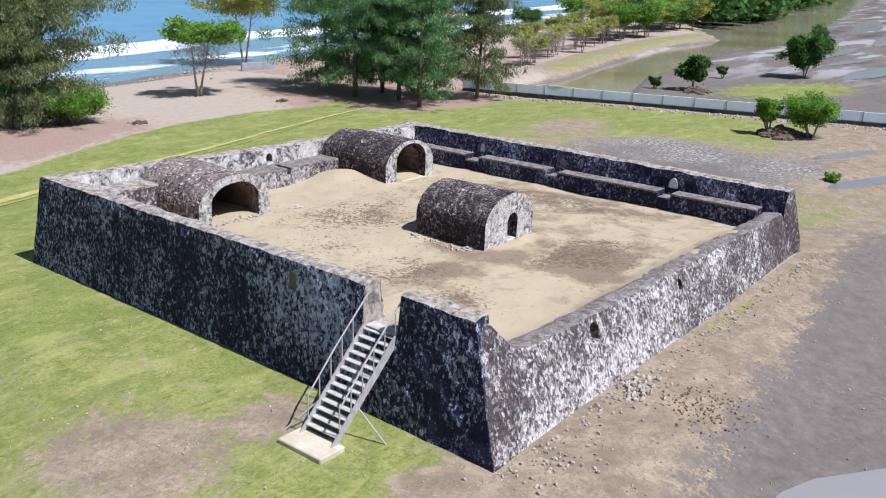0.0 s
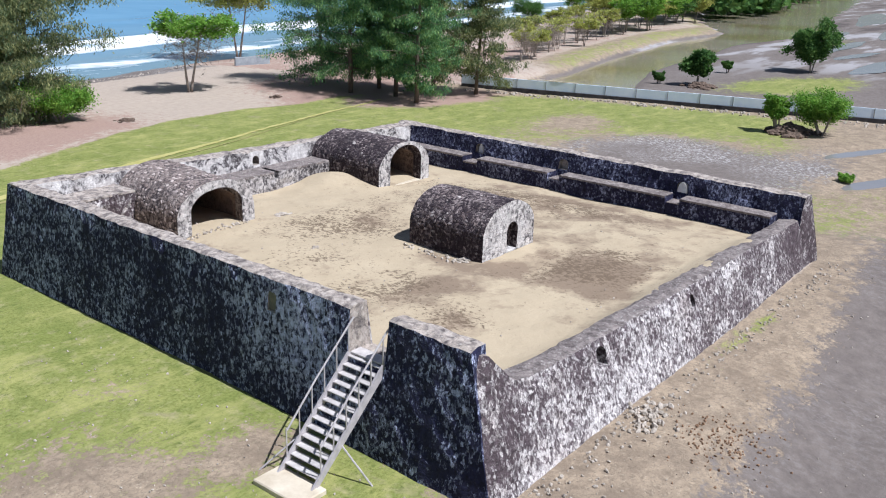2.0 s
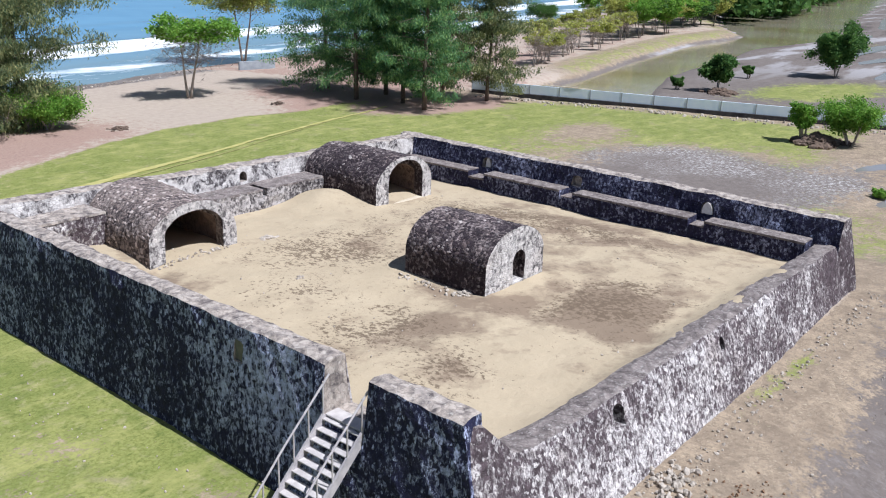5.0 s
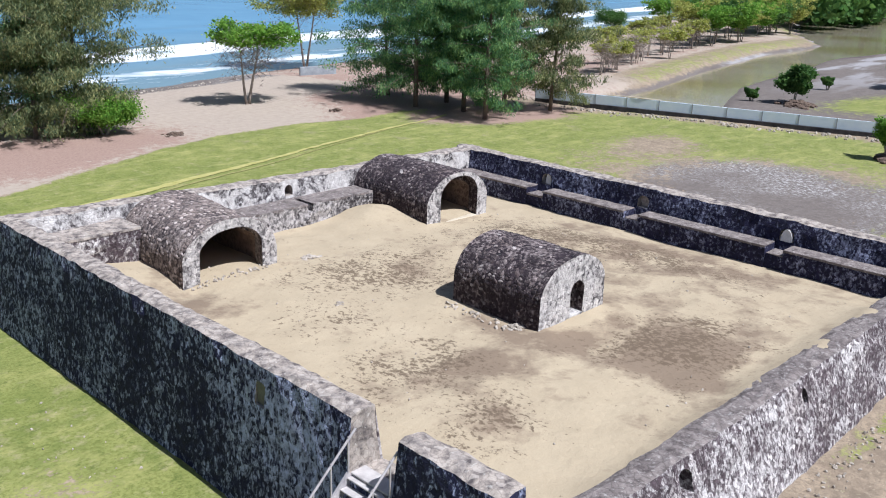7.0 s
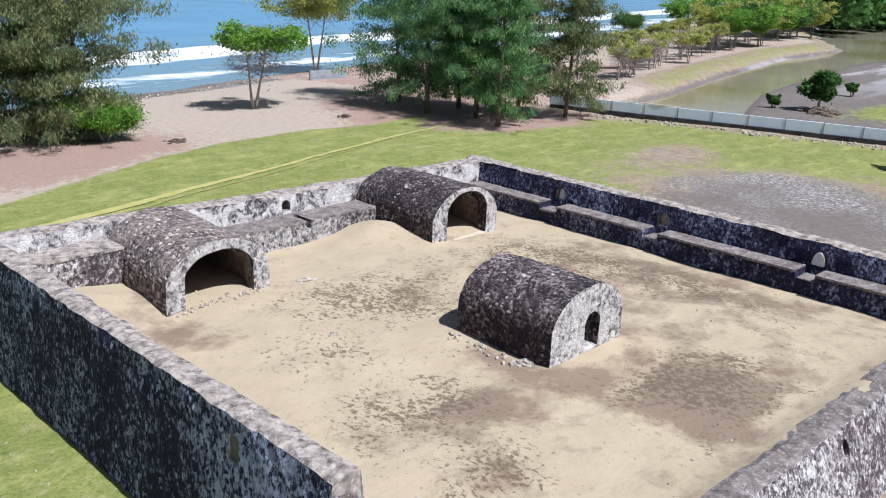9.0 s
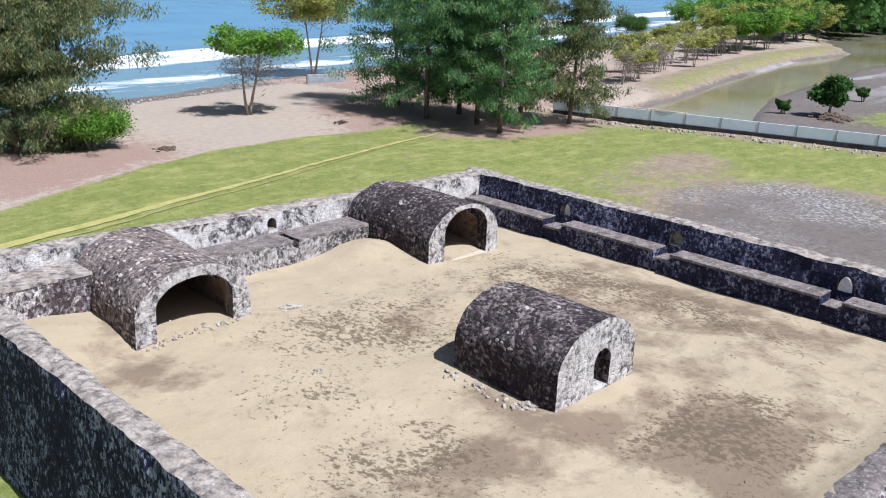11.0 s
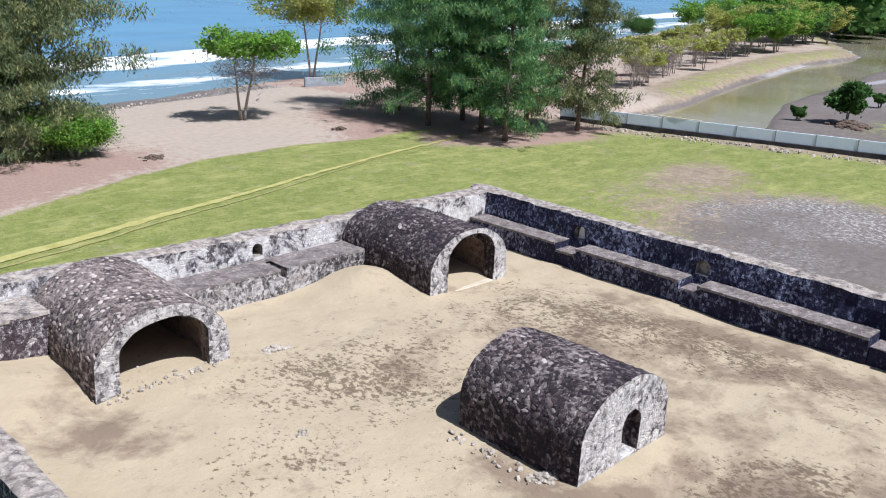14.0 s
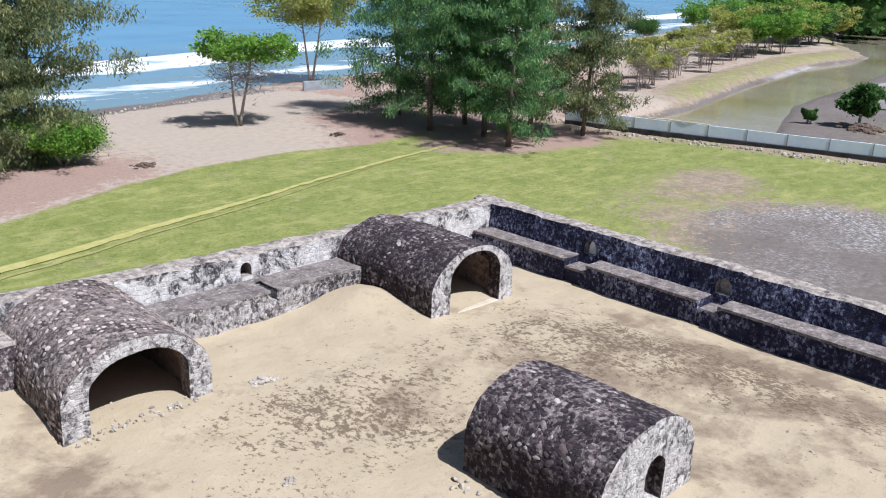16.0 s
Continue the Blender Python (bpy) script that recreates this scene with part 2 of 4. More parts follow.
    pale_speckle = m.math("MULTIPLY", m.ramp(m.noise(3.4, 6, 0.8, vec=m.coords(1.6, 1, 1)), [(0.49, 0.0), (0.61, 0.9)]), flats)
    mud = m.mix(pale_speckle, mud, m.mix(m.ramp(m.noise(0.12, 4, 0.6), [(0.42, 0.0), (0.58, 1.0)]), (0.215, 0.192, 0.178), (0.56, 0.545, 0.54)))
    channels = m.noise(0.09, 5, 0.65, vec=m.coords(0.35, 1.5, 1))
    far_flats = m.ramp(m.math("DIVIDE", east.outputs[0], 1000.0), [(0.085, 0.0), (0.12, 1.0)])
    mud = m.mix(m.math("MULTIPLY", far_flats, m.ramp(channels, [(0.53, 0.0), (0.60, 0.8)])), mud, (0.36, 0.35, 0.36))
    mud = m.mix(m.math("MULTIPLY", far_flats, m.ramp(channels, [(0.40, 0.8), (0.47, 0.0)])), mud, (0.075, 0.062, 0.060))
    c = m.mix(weight(sep.outputs[1]), soil, beach)
    c = m.mix(weight(at.outputs["Alpha"]), c, mud)
    c = m.mix(weight(sep.outputs[2]), c, litter)
    c = m.mix(weight(sep.outputs[0], 0.40, 0.56), c, grass)
    m.color(c)
    h = m.math("ADD", n2, m.math("ADD", m.math("MULTIPLY", n3, 0.4), m.math("MULTIPLY", n4, 0.7)))
    return m.bump(h, 0.5, 0.07).m


MAT_GROUND = ground_material()


def leaf_material(name, a, b, c2):
    m = Mat(name, 0.75)
    c = m.ramp(m.island(), [(0.0, a), (0.55, b), (1.0, c2)])
    c = m.mix(m.ramp(m.noise(0.75, 3), [(0.38, 0.0), (0.62, 0.65)]), c, a)
    c = m.mix(m.ramp(m.noise(1.1, 2), [(0.55, 0.0), (0.68, 0.6)]), c, c2)
    m.color(c)
    m.b.inputs["Transmission Weight"].default_value = 0.0
    m.b.inputs["Subsurface Weight"].default_value = 0.0
    tr = m.n.new("ShaderNodeBsdfTranslucent")
    m.link(c, tr.inputs["Color"])
    mx = m.n.new("ShaderNodeMixShader")
    mx.inputs[0].default_value = 0.48
    out = m.n["Material Output"]
    m.link(m.b.outputs[0], mx.inputs[1]).link(tr.outputs[0], mx.inputs[2]).link(mx.outputs[0], out.inputs[0])
    return m.m


MAT_NEEDLE = leaf_material("casuarina_needles", (0.065, 0.165, 0.085), (0.17, 0.34, 0.12), (0.36, 0.52, 0.18))
MAT_NEEDLE_OLIVE = leaf_material("olive_needles", (0.075, 0.125, 0.065), (0.21, 0.245, 0.10), (0.47, 0.46, 0.21))
MAT_LEAF = leaf_material("bright_leaves", (0.11, 0.25, 0.035), (0.20, 0.40, 0.055), (0.33, 0.50, 0.09))
MAT_LEAF_YELLOW = leaf_material("yellow_leaves", (0.30, 0.35, 0.09), (0.45, 0.47, 0.12), (0.58, 0.55, 0.17))
MAT_LEAF_DARK = leaf_material("mangrove_leaves", (0.05, 0.13, 0.035), (0.10, 0.21, 0.05), (0.17, 0.29, 0.07))
MAT_TWIG = leaf_material("dry_twigs", (0.34, 0.29, 0.26), (0.44, 0.39, 0.36), (0.54, 0.49, 0.45))


def plain(name, a, b, scale=3.0, rough=0.85, metal=0.0, bump=0.3, dist=0.02):
    m = Mat(name, rough, metal)
    m.color(m.mix(m.ramp(m.noise(scale, 5, 0.65), [(0.35, 0.0), (0.65, 1.0)]), a, b))
    return m.bump(m.noise(scale * 5, 4), bump, dist).m


MAT_BARK = plain("casuarina_bark", (0.10, 0.075, 0.06), (0.20, 0.155, 0.125), 2.0, bump=0.6)
MAT_BARK_PALE = plain("pale_bark", (0.25, 0.21, 0.18), (0.38, 0.33, 0.29), 2.0, bump=0.5)
MAT_STEEL = plain("grey_painted_steel", (0.36, 0.335, 0.345), (0.50, 0.465, 0.47), 4.0, 0.5, 0.1)
MAT_TREAD = plain("worn_steel_tread", (0.42, 0.39, 0.385), (0.58, 0.545, 0.53), 5.0, 0.55, 0.1)
MAT_CONCRETE = plain("pale_concrete", (0.48, 0.41, 0.31), (0.62, 0.55, 0.44), 1.5)
MAT_PANEL = plain("blue_grey_concrete_panel", (0.64, 0.75, 0.87), (0.76, 0.84, 0.92), 0.6)
MAT_POST = plain("grey_concrete_post", (0.22, 0.24, 0.27), (0.34, 0.37, 0.4), 1.5)
# Near-black colour stands for the shaded foot of the creek wall.
MAT_FOOT = plain("shade_black_concrete", (0.025, 0.025, 0.03), (0.07, 0.065, 0.065), 1.5)
MAT_LIME = plain("whitewash", (0.66, 0.64, 0.62), (0.82, 0.80, 0.78), 6.0)
MAT_PATCH = plain("olive_mortar", (0.10, 0.10, 0.085), (0.17, 0.165, 0.13), 5.0)
MAT_TRACK = plain("dry_trodden_grass", (0.33, 0.31, 0.09), (0.45, 0.41, 0.17), 1.6)
MAT_RUT = plain("brown_rut", (0.25, 0.24, 0.085), (0.32, 0.30, 0.12), 1.6)
MAT_ROCK = plain("pale_rubble", (0.27, 0.235, 0.195), (0.52, 0.46, 0.40), 4.0, bump=0.6)
MAT_CRUMB = plain("rusty_crumbs", (0.17, 0.10, 0.06), (0.30, 0.19, 0.12), 4.0, bump=0.6)
MAT_DEBRIS = plain("dark_debris", (0.07, 0.05, 0.04), (0.17, 0.12, 0.09), 4.0, bump=0.8)


def water_material(name, deep, shallow, scale, rough):
    m = Mat(name, rough)
    m.b.inputs["Specular IOR Level"].default_value = 0.5
    m.color(m.mix(m.ramp(m.noise(0.05, 4), [(0.35, 0.0), (0.65, 1.0)]), deep, shallow))
    return m.bump(m.noise(scale, 4, 0.6), 0.10, 0.05)


MAT_PUDDLE = water_material("silty_puddle", (0.21, 0.20, 0.20), (0.28, 0.27, 0.27), 2.5, 0.05).m
MAT_POND = water_material("brackish_water", (0.24, 0.205, 0.11), (0.33, 0.30, 0.235), 2.5, 0.10).m


def sea_material():
    m = water_material("surf_sea", (0.11, 0.29, 0.48), (0.15, 0.35, 0.55), 0.6, 0.22)
    base = m.b.inputs["Base Color"].links[0].from_socket
    x = m.n.new("ShaderNodeSeparateXYZ")
    m.link(m.pos, x.inputs[0])
    off = m.math("SUBTRACT", x.outputs[1], m.math("MULTIPLY", x.outputs[0], 0.22))
    off = m.math("ADD", off, m.math("MULTIPLY", m.math("SUBTRACT", m.noise(0.03, 4), 0.5), 14.0))
    s = m.math("DIVIDE", m.math("SUBTRACT", off, 70.0), 100.0)
    band = m.ramp(s, [(0.0, 0.0), (0.035, 0.22), (0.06, 0.66), (0.095, 0.48), (0.135, 0.10), (0.18, 0.16), (0.21, 0.74), (0.29, 0.84), (0.315, 0.08), (0.50, 0.0), (0.57, 0.0)])
    foam = m.math("ADD", band, m.math("MULTIPLY", m.math("SUBTRACT", m.noise(0.16, 6, 0.68, vec=m.coords(0.45, 1.6, 1)), 0.5), 1.9))
    fm = m.ramp(foam, [(0.42, 0.0), (0.78, 0.95)])
    shelf = m.ramp(s, [(0.0, 0.75), (0.30, 0.25), (0.6, 0.0)])
    c = m.mix(shelf, base, (0.20, 0.27, 0.27))
    m.color(m.mix(fm, c, (0.85, 0.86, 0.86)))
    m.l.new(m.ramp(fm, [(0, 0.22), (1, 0.8)]), m.b.inputs["Roughness"])
    return m.m


MAT_SEA = sea_material()


# ---- mesh tools ----
def part(name, bm, material, parent=None, label="", smooth=False):
    me = bpy.data.meshes.new(name)
    bm.to_mesh(me)
    bm.free()
    for mat in material if isinstance(material, (list, tuple)) else (material,):
        me.materials.append(mat)
    if smooth:
        for p in me.polygons:
            p.use_smooth = True
    ob = new(name, me)
    ob.parent = parent
    if label:
        ob["label"] = label
    return ob


def raw(name, verts, faces, material, parent=None, smooth=False):
    me = bpy.data.meshes.new(name)
    me.from_pydata([tuple(v) for v in verts], [], faces)
    for mat in material if isinstance(material, (list, tuple)) else (material,):
        me.materials.append(mat)
    if smooth:
        me.polygons.foreach_set("use_smooth", [True] * len(me.polygons))
    me.update()
    ob = new(name, me)
    ob.parent = parent
    return ob


def empty(name, at, label, category, group=""):
    ob = new(name)
    ob.location = at
    return tagged(ob, label, category, group)


def wob(p, amp, scale):
    return amp * noise.noise(Vector(p) * scale)


def box(bm, lo, hi, bevel=0.0):
    r = bmesh.ops.create_cube(bm, size=1.0)
    s = [h - l for l, h in zip(lo, hi)]
    c = [(h + l) / 2 for l, h in zip(lo, hi)]
    bmesh.ops.scale(bm, vec=s, verts=r["verts"])
    bmesh.ops.translate(bm, vec=c, verts=r["verts"])
    if bevel:
        es = list({e for v in r["verts"] for e in v.link_edges})
        bmesh.ops.bevel(bm, geom=es, offset=bevel, segments=1, affect="EDGES")
    return r


def tube(bm, pts, radii, sides=8):
    """A closed round bar along pts."""
    rings = []
    for i, p in enumerate(pts):
        p = Vector(p)
        d = (Vector(pts[min(i + 1, len(pts) - 1)]) - Vector(pts[max(i - 1, 0)])).normalized()
        a = d.cross((0, 0, 1)) if abs(d.z) < 0.95 else d.cross((1, 0, 0))
        a.normalize()
        b = d.cross(a)
        r = radii[i] if isinstance(radii, (list, tuple)) else radii
        rings.append([bm.verts.new(p + r * (math.cos(2 * math.pi * k / sides) * a + math.sin(2 * math.pi * k / sides) * b)) for k in range(sides)])
    for u, v in zip(rings, rings[1:]):
        for k in range(sides):
            bm.faces.new((u[k], u[(k + 1) % sides], v[(k + 1) % sides], v[k]))
    bm.faces.new(rings[0][::-1])
    bm.faces.new(rings[-1])


def loft(rows, closed_ends=True, mat_of=None):
    """A closed skin over rows of points of equal count (each row is a closed ring)."""
    bm = bmesh.new()
    rings = [[bm.verts.new(p) for p in r] for r in rows]
    n = len(rings[0])
    for u, v in zip(rings, rings[1:]):
        for k in range(n):
            f = bm.faces.new((u[k], u[(k + 1) % n], v[(k + 1) % n], v[k]))
            if mat_of:
                f.material_index = mat_of(k)
    if closed_ends:
        bm.faces.new(rings[0][::-1])
        bm.faces.new(rings[-1])
    bmesh.ops.recalc_face_normals(bm, faces=bm.faces)
    return bm


def lerp(a, b, t):
    return a + (b - a) * t


def step_at(s, knots):
    """Straight pieces between (s, value) knots."""
    if s <= knots[0][0]:
        return knots[0][1]
    for (a, u), (b, v) in zip(knots, knots[1:]):
        if s <= b:
            return lerp(u, v, (s - a) / (b - a)) if b > a else v
    return knots[-1][1]


def smooth(a, b, x):
    t = min(1, max(0, (x - a) / (b - a)))
    return t * t * (3 - 2 * t)


# ---- ground, sea, ponds ----
FENCE_A, FENCE_B = Vector((58.3, 43.5)), Vector((72.0, -2.0))
SHORE = (0.22, 69.5)


def blob(x, y, cx, cy, rx, ry, turn=0.0):
    c, s = math.cos(turn), math.sin(turn)
    u, v = (x - cx) * c + (y - cy) * s, -(x - cx) * s + (y - cy) * c
    return math.exp(-((u / rx) ** 2 + (v / ry) ** 2))


def river_side(x):
    """Middle line of the creek behind the low wall, and its half width."""
    y = step_at(x, [(60, 40), (66, 38.6), (71, 38.8), (80, 41.3), (90, 44.4), (102, 46.9), (118, 49.4), (135, 52.8), (156, 52), (180, 60), (210, 71), (300, 95), (600, 170)])
    w = step_at(x, [(60, 3.5), (66, 4.6), (71, 4.6), (80, 3.5), (90, 3.0), (102, 3.5), (118, 4.1), (135, 4.0), (156, 5.0), (180, 12), (210, 14), (300, 19), (600, 30)])
    return y, w


def fence_dist(x, y):
    """Metres behind the low wall (positive: its creek side)."""
    d = (FENCE_B - FENCE_A).normalized()
    return (Vector((x, y)) - FENCE_A).dot(Vector((-d.y, d.x)) * (1 if -d.y > 0 else -1))


def ground_height(x, y):
    z = 0.12 * noise.noise(Vector((x * 0.12, y * 0.12, 0))) + 0.04 * noise.noise(Vector((x * 0.6, y * 0.6, 3)))
    sea = y - SHORE[0] * x - SHORE[1]
    if sea > -9:
        z -= 1.1 * smooth(-9, 8, sea) + 3 * smooth(8, 60, sea)
    f = fence_dist(x, y)
    if f > 0:
        cy, w = river_side(x)
        bank = smooth(w + 2.5, w - 0.5, abs(y - cy))
        z = z - 0.25 * smooth(0, 3, f) * smooth(cy + w + 4, cy + w, y) - 0.9 * bank
        if y > cy + w:
            z += 0.5 * smooth(cy + w, cy + w + 4, y) * smooth(-20, -40, sea)
    for cx, cy, rx, ry in ((54, 5.2, 5, 0.8), (45, 1.5, 4.5, 0.9), (3.0, -9.6, 5.5, 2.4)):
        z -= 0.35 * blob(x, y, cx, cy, rx, ry, -0.35)
    away = max(-1.5 - x, x - 24, y - 23.5, (-1.4 - y) * 1.5, 0)
    z = z * smooth(-1, 5, away) if away < 5 else z
    return z + 0.45 * smooth(10.0, 3.0, away) - 0.25 * smooth(-3, -7, y) * smooth(-30, 0, x) * smooth(45, 30, x)


def ground_cover(x, y):
    sea = y - SHORE[0] * x - SHORE[1]
    f = fence_dist(x, y)
    edge = step_at(x, [(-25, 34), (0, 39), (9, 42), (12.5, 43.8), (18.5, 46.8), (24, 48), (30, 49.1), (36, 48.7), (60, 48.5)]) + 0.9 * noise.noise(Vector((x * 0.15, y * 0.15, 7)))
    beach = smooth(edge - 1.0, edge + 1.0, y) if f < 0 else 0.0
    litter = 0.95 * blob(x, y, 13, 52, 12, 8) + 1.0 * blob(x, y, 45, 46.5, 9, 5.5, 0.1) + 0.95 * blob(x, y, 50, 57, 12, 9) + 0.5 * blob(x, y, 2, 47, 9, 5)
    litter *= smooth(-10, -20, sea) * smooth(edge - 3.0, edge + 0.5, y)
    litter += 1.25 * blob(x, y, 48.8, 43.0, 9.0, 5.2, -0.3) if f < 0 else 0
    grass = 1.0 - beach - 1.15 * blob(x, y, 48.8, 43.0, 9.0, 5.2, -0.3)
    mud = 0.0
    if f < 0:
        # open soil in front of and beside the fort
        grass -= 0.95 * smooth(7.0, -2.5, y - 0.1 * x) * smooth(-12, 3, x + 0.4 * y) if y < 24 else 0
        grass -= 0.8 * blob(x, y, -7.6, 6.5, 3.0, 3.2, 0.3) + 0.45 * blob(x, y, -8.5, 14, 2, 2.5) + 0.9 * blob(x, y, -3, -3.5, 4, 2.6) + 0.5 * blob(x, y, -3, 5.2, 1.8, 1.4) + 0.35 * blob(x, y, -4, 11, 2, 2)
        grass += 0.5 * blob(x, y, -4.6, 2.0, 1.4, 1.6) + 0.4 * blob(x, y, -2.2, 0.8, 0.7, 2.0)
        if x < 2:
            grass -= 0.10
        mud = 1.0 * blob(x, y, 40, 14, 12.5, 8.5, 0.5) + 0.35 * blob(x, y, 48, 6, 10, 4) + 1.0 * smooth(-2.7, -8.0, y - 0.09 * x) * smooth(34, 24, x)
        mud += 0.35 * blob(x, y, 30, 0, 5, 6)
        grass -= 1.0 * blob(x, y, 39, 14.5, 11, 7.5, 0.5) + 0.6 * blob(x, y, 49, 26.5, 4.2, 2.4)
        grass += 0.78 * blob(x, y, 38, 1.5, 10, 6) + 0.55 * blob(x, y, 15, -1.75, 4.5, 0.45)
        grass -= 0.5 * smooth(-5, 0, f)
        grass -= 0.38 * smooth(28, 40, x) * smooth(38, 27, y)
        grass += 0.35 * blob(x, y, 55, 22, 12, 7) + 0.3 * blob(x, y, 30, 8, 5, 6)
        mud += 0.9 * smooth(-7.5, -4, sea)
    else:
        cy, w = river_side(x)
        north = smooth(cy + w + 0.5, cy + w + 2.5, y)
        mud = 1.0 - north
        grass = 0.47 * north + 1.1 * blob(x, y, 90, 22, 12, 5.5, -0.25) + 0.5 * blob(x, y, 150, 36, 20, 5)
        inland = smooth(68, 86, x + 0.5 * (52 - y))
        grass = grass * inland - 0.5 * north * blob(x, y, 78, 60, 9, 5)
        grass *= 1 - 0.9 * north * smooth(cy + w + 4.5, cy + w + 9, y)
        litter = max(litter, 0.55 * north * max(1 - inland, 0.8 * smooth(cy + w + 5, cy + w + 8, y))) + 0.55 * blob(x, y, 84, 62, 8, 3.5)
        beach = max(smooth(-16, -8, sea), north * max(1 - 0.65 * inland, smooth(cy + w + 5, cy + w + 9, y)))
    if -1.2 < x < 24 and -1.2 < y < 23:
        grass, beach, litter, mud = 0, 1, 0, 0
    return [min(1, max(0, v)) for v in (grass, beach, litter, mud)]


def axis(lo, hi, fine_lo, fine_hi, step, grow=1.22):
    out = list(np.arange(fine_lo, fine_hi + 1e-6, step))
    d, v = step, fine_hi
    while v < hi:
        d *= grow
        v += d
        out.append(v)
    d, v = step, fine_lo
    while v > lo:
        d *= grow
        v -= d
        out.insert(0, v)
    return out


def build_ground():
    xs = axis(-2500, 4300, -26, 84, 0.55, 1.10)
    ys = axis(-2500, 4300, -20, 80, 0.55, 1.10)
    verts, cover = [], []
    for y in ys:
        for x in xs:
            verts.append((x, y, ground_height(x, y)))
            cover.append(ground_cover(x, y))
    w = len(xs)
    faces = [(j * w + i, j * w + i + 1, (j + 1) * w + i + 1, (j + 1) * w + i) for j in range(len(ys) - 1) for i in range(w - 1)]
    ob = raw("ground", verts, faces, MAT_GROUND, smooth=True)
    a = ob.data.attributes.new("cover", "FLOAT_COLOR", "POINT")
    a.data.foreach_set("color", np.array(cover, dtype=np.float32).ravel())
    return tagged(ob, "grass, bare soil, beach sand and tidal mud round the fort", "ground", kind="structure")


build_ground()


def sheet(name, outline, z, material, label, category="water"):
    bm = bmesh.new()
    bm.faces.new([bm.verts.new((x, y, z)) for x, y in outline])
    return tagged(part(name, bm, material), label, category, kind="structure")


def build_track(shift=0.0, wide=0.17, swing=1.0, label="narrow pale trodden path across the grass", material=MAT_TRACK):
    """The trodden line across the grass."""
    knots = [(-6, 33.6), (7.9, 36.2), (15.1, 38.1), (25.0, 40.6), (33, 42.6), (41.5, 44.2), (45, 45.2)]
    verts, faces = [], []
    n = 150
    for i in range(n + 1):
        x = lerp(-6, 45, i / n)
        y = step_at(x, knots) + shift * smooth(44, 20, x) + 0.12 * noise.noise(Vector((x * 0.4, 0, 0)))
        w = lerp(2.1 * wide, wide, smooth(5, 30, x)) + 0.16 * swing * noise.noise(Vector((x * 1.3, 4, 0)))
        for e in (-w, w):
            verts.append((x - 0.2 * e, y + e, ground_height(x, y) + 0.035))
    faces = [(2 * i, 2 * i + 2, 2 * i + 3, 2 * i + 1) for i in range(n)]
    tagged(raw("footpath", verts, faces, material), label, "path", kind="structure")


build_track()
build_track(-0.9, 0.06, 0.4, "thin brown rut beside the trodden path", MAT_RUT)


def build_sea():
    us = axis(-2500, 4000, -60, 260, 6, 1.25)
    vs = axis(-6, 3500, -6, 70, 1.0, 1.2)
    verts = []
    for v in vs:
        for u in us:
            swell = 0.0
            if v > 3:
                swell = 0.28 * math.exp(-((v - 28 - 3 * noise.noise(Vector((u * 0.04, 0, 0)))) / 3.0) ** 2) + 0.15 * math.exp(-((v - 52) / 3.5) ** 2) + 0.12 * math.exp(-((v - 10) / 2) ** 2)
            verts.append((u, SHORE[0] * u + SHORE[1] + v, -0.62 + swell))
    w = len(us)
    faces = [(j * w + i, j * w + i + 1, (j + 1) * w + i + 1, (j + 1) * w + i) for j in range(len(vs) - 1) for i in range(w - 1)]
    tagged(raw("sea", verts, faces, MAT_SEA, smooth=True), "blue sea with white breakers along the beach", "sea", kind="structure")


build_sea()


def creek_outline():
    xs = [60, 66, 71, 80, 90, 102, 118, 135, 145, 156, 168, 180, 210, 300, 600]
    up, down = [], []
    for x in xs:
        y, w = river_side(x)
        up.append((x, y + w + 2))
        down.append((x, y - w - 2))
    return down + up[::-1]


sheet("creek", creek_outline(), -0.62, MAT_POND, "still brown-green creek behind the low wall")


def puddle(name, cx, cy, rx, ry, z, turn):
    pts = []
    for k in range(28):
        a = 2 * math.pi * k / 28
        r = 1 + 0.28 * noise.noise(Vector((math.cos(a) * 1.4, math.sin(a) * 1.4, cx)))
        u, v = rx * r * math.cos(a), ry * r * math.sin(a)
        pts.append((cx + u * math.cos(turn) - v * math.sin(turn), cy + u * math.sin(turn) + v * math.cos(turn)))
    sheet(name, pts, z, MAT_PUDDLE, "shallow puddle of brackish water on tidal mud", "puddle")


for px, py, rx, ry, pz, pt in ((3.0, -9.6, 6.0, 2.5, -0.33, -0.35), (146, 33, 16, 1.6, -0.1, 0.05), (168, 41, 16, 1.6, -0.1, 0.1), (133, 27, 9, 1.2, -0.1, -0.1), (54, 5.2, 4.5, 0.75, -0.12, -0.35), (45, 1.5, 4.5, 0.9, -0.12, -0.35), (120, 20, 12, 2.2, -0.1, 0.0), (200, 36, 30, 2.5, -0.1, 0.12), (240, 52, 34, 3.5, -0.1, 0.2)):
    puddle("puddle", px, py, rx, ry, pz if px < 100 else -0.17 - 0.0002 * px, pt)


# ---- the fort ----
SAND = 2.25
A_TOP = [(-0.8, 4.2), (0.0, 4.26), (2.39, 4.3), (2.41, 3.02), (3.79, 3.02), (3.81, 4.3), (12, 4.28), (22.9, 4.28)]
B_TOP = [(-1.1, 4.1), (-0.55, 4.05), (0.1, 3.35), (0.5, 3.0), (1.2, 2.82), (6, 2.7), (14, 2.66), (23.6, 2.62)]
C_TOP = [(-0.6, 3.62), (8, 3.68), (23, 3.72)]
D_TOP = [(-0.6, 4.28), (6, 4.0), (12, 3.85), (23, 3.72)]


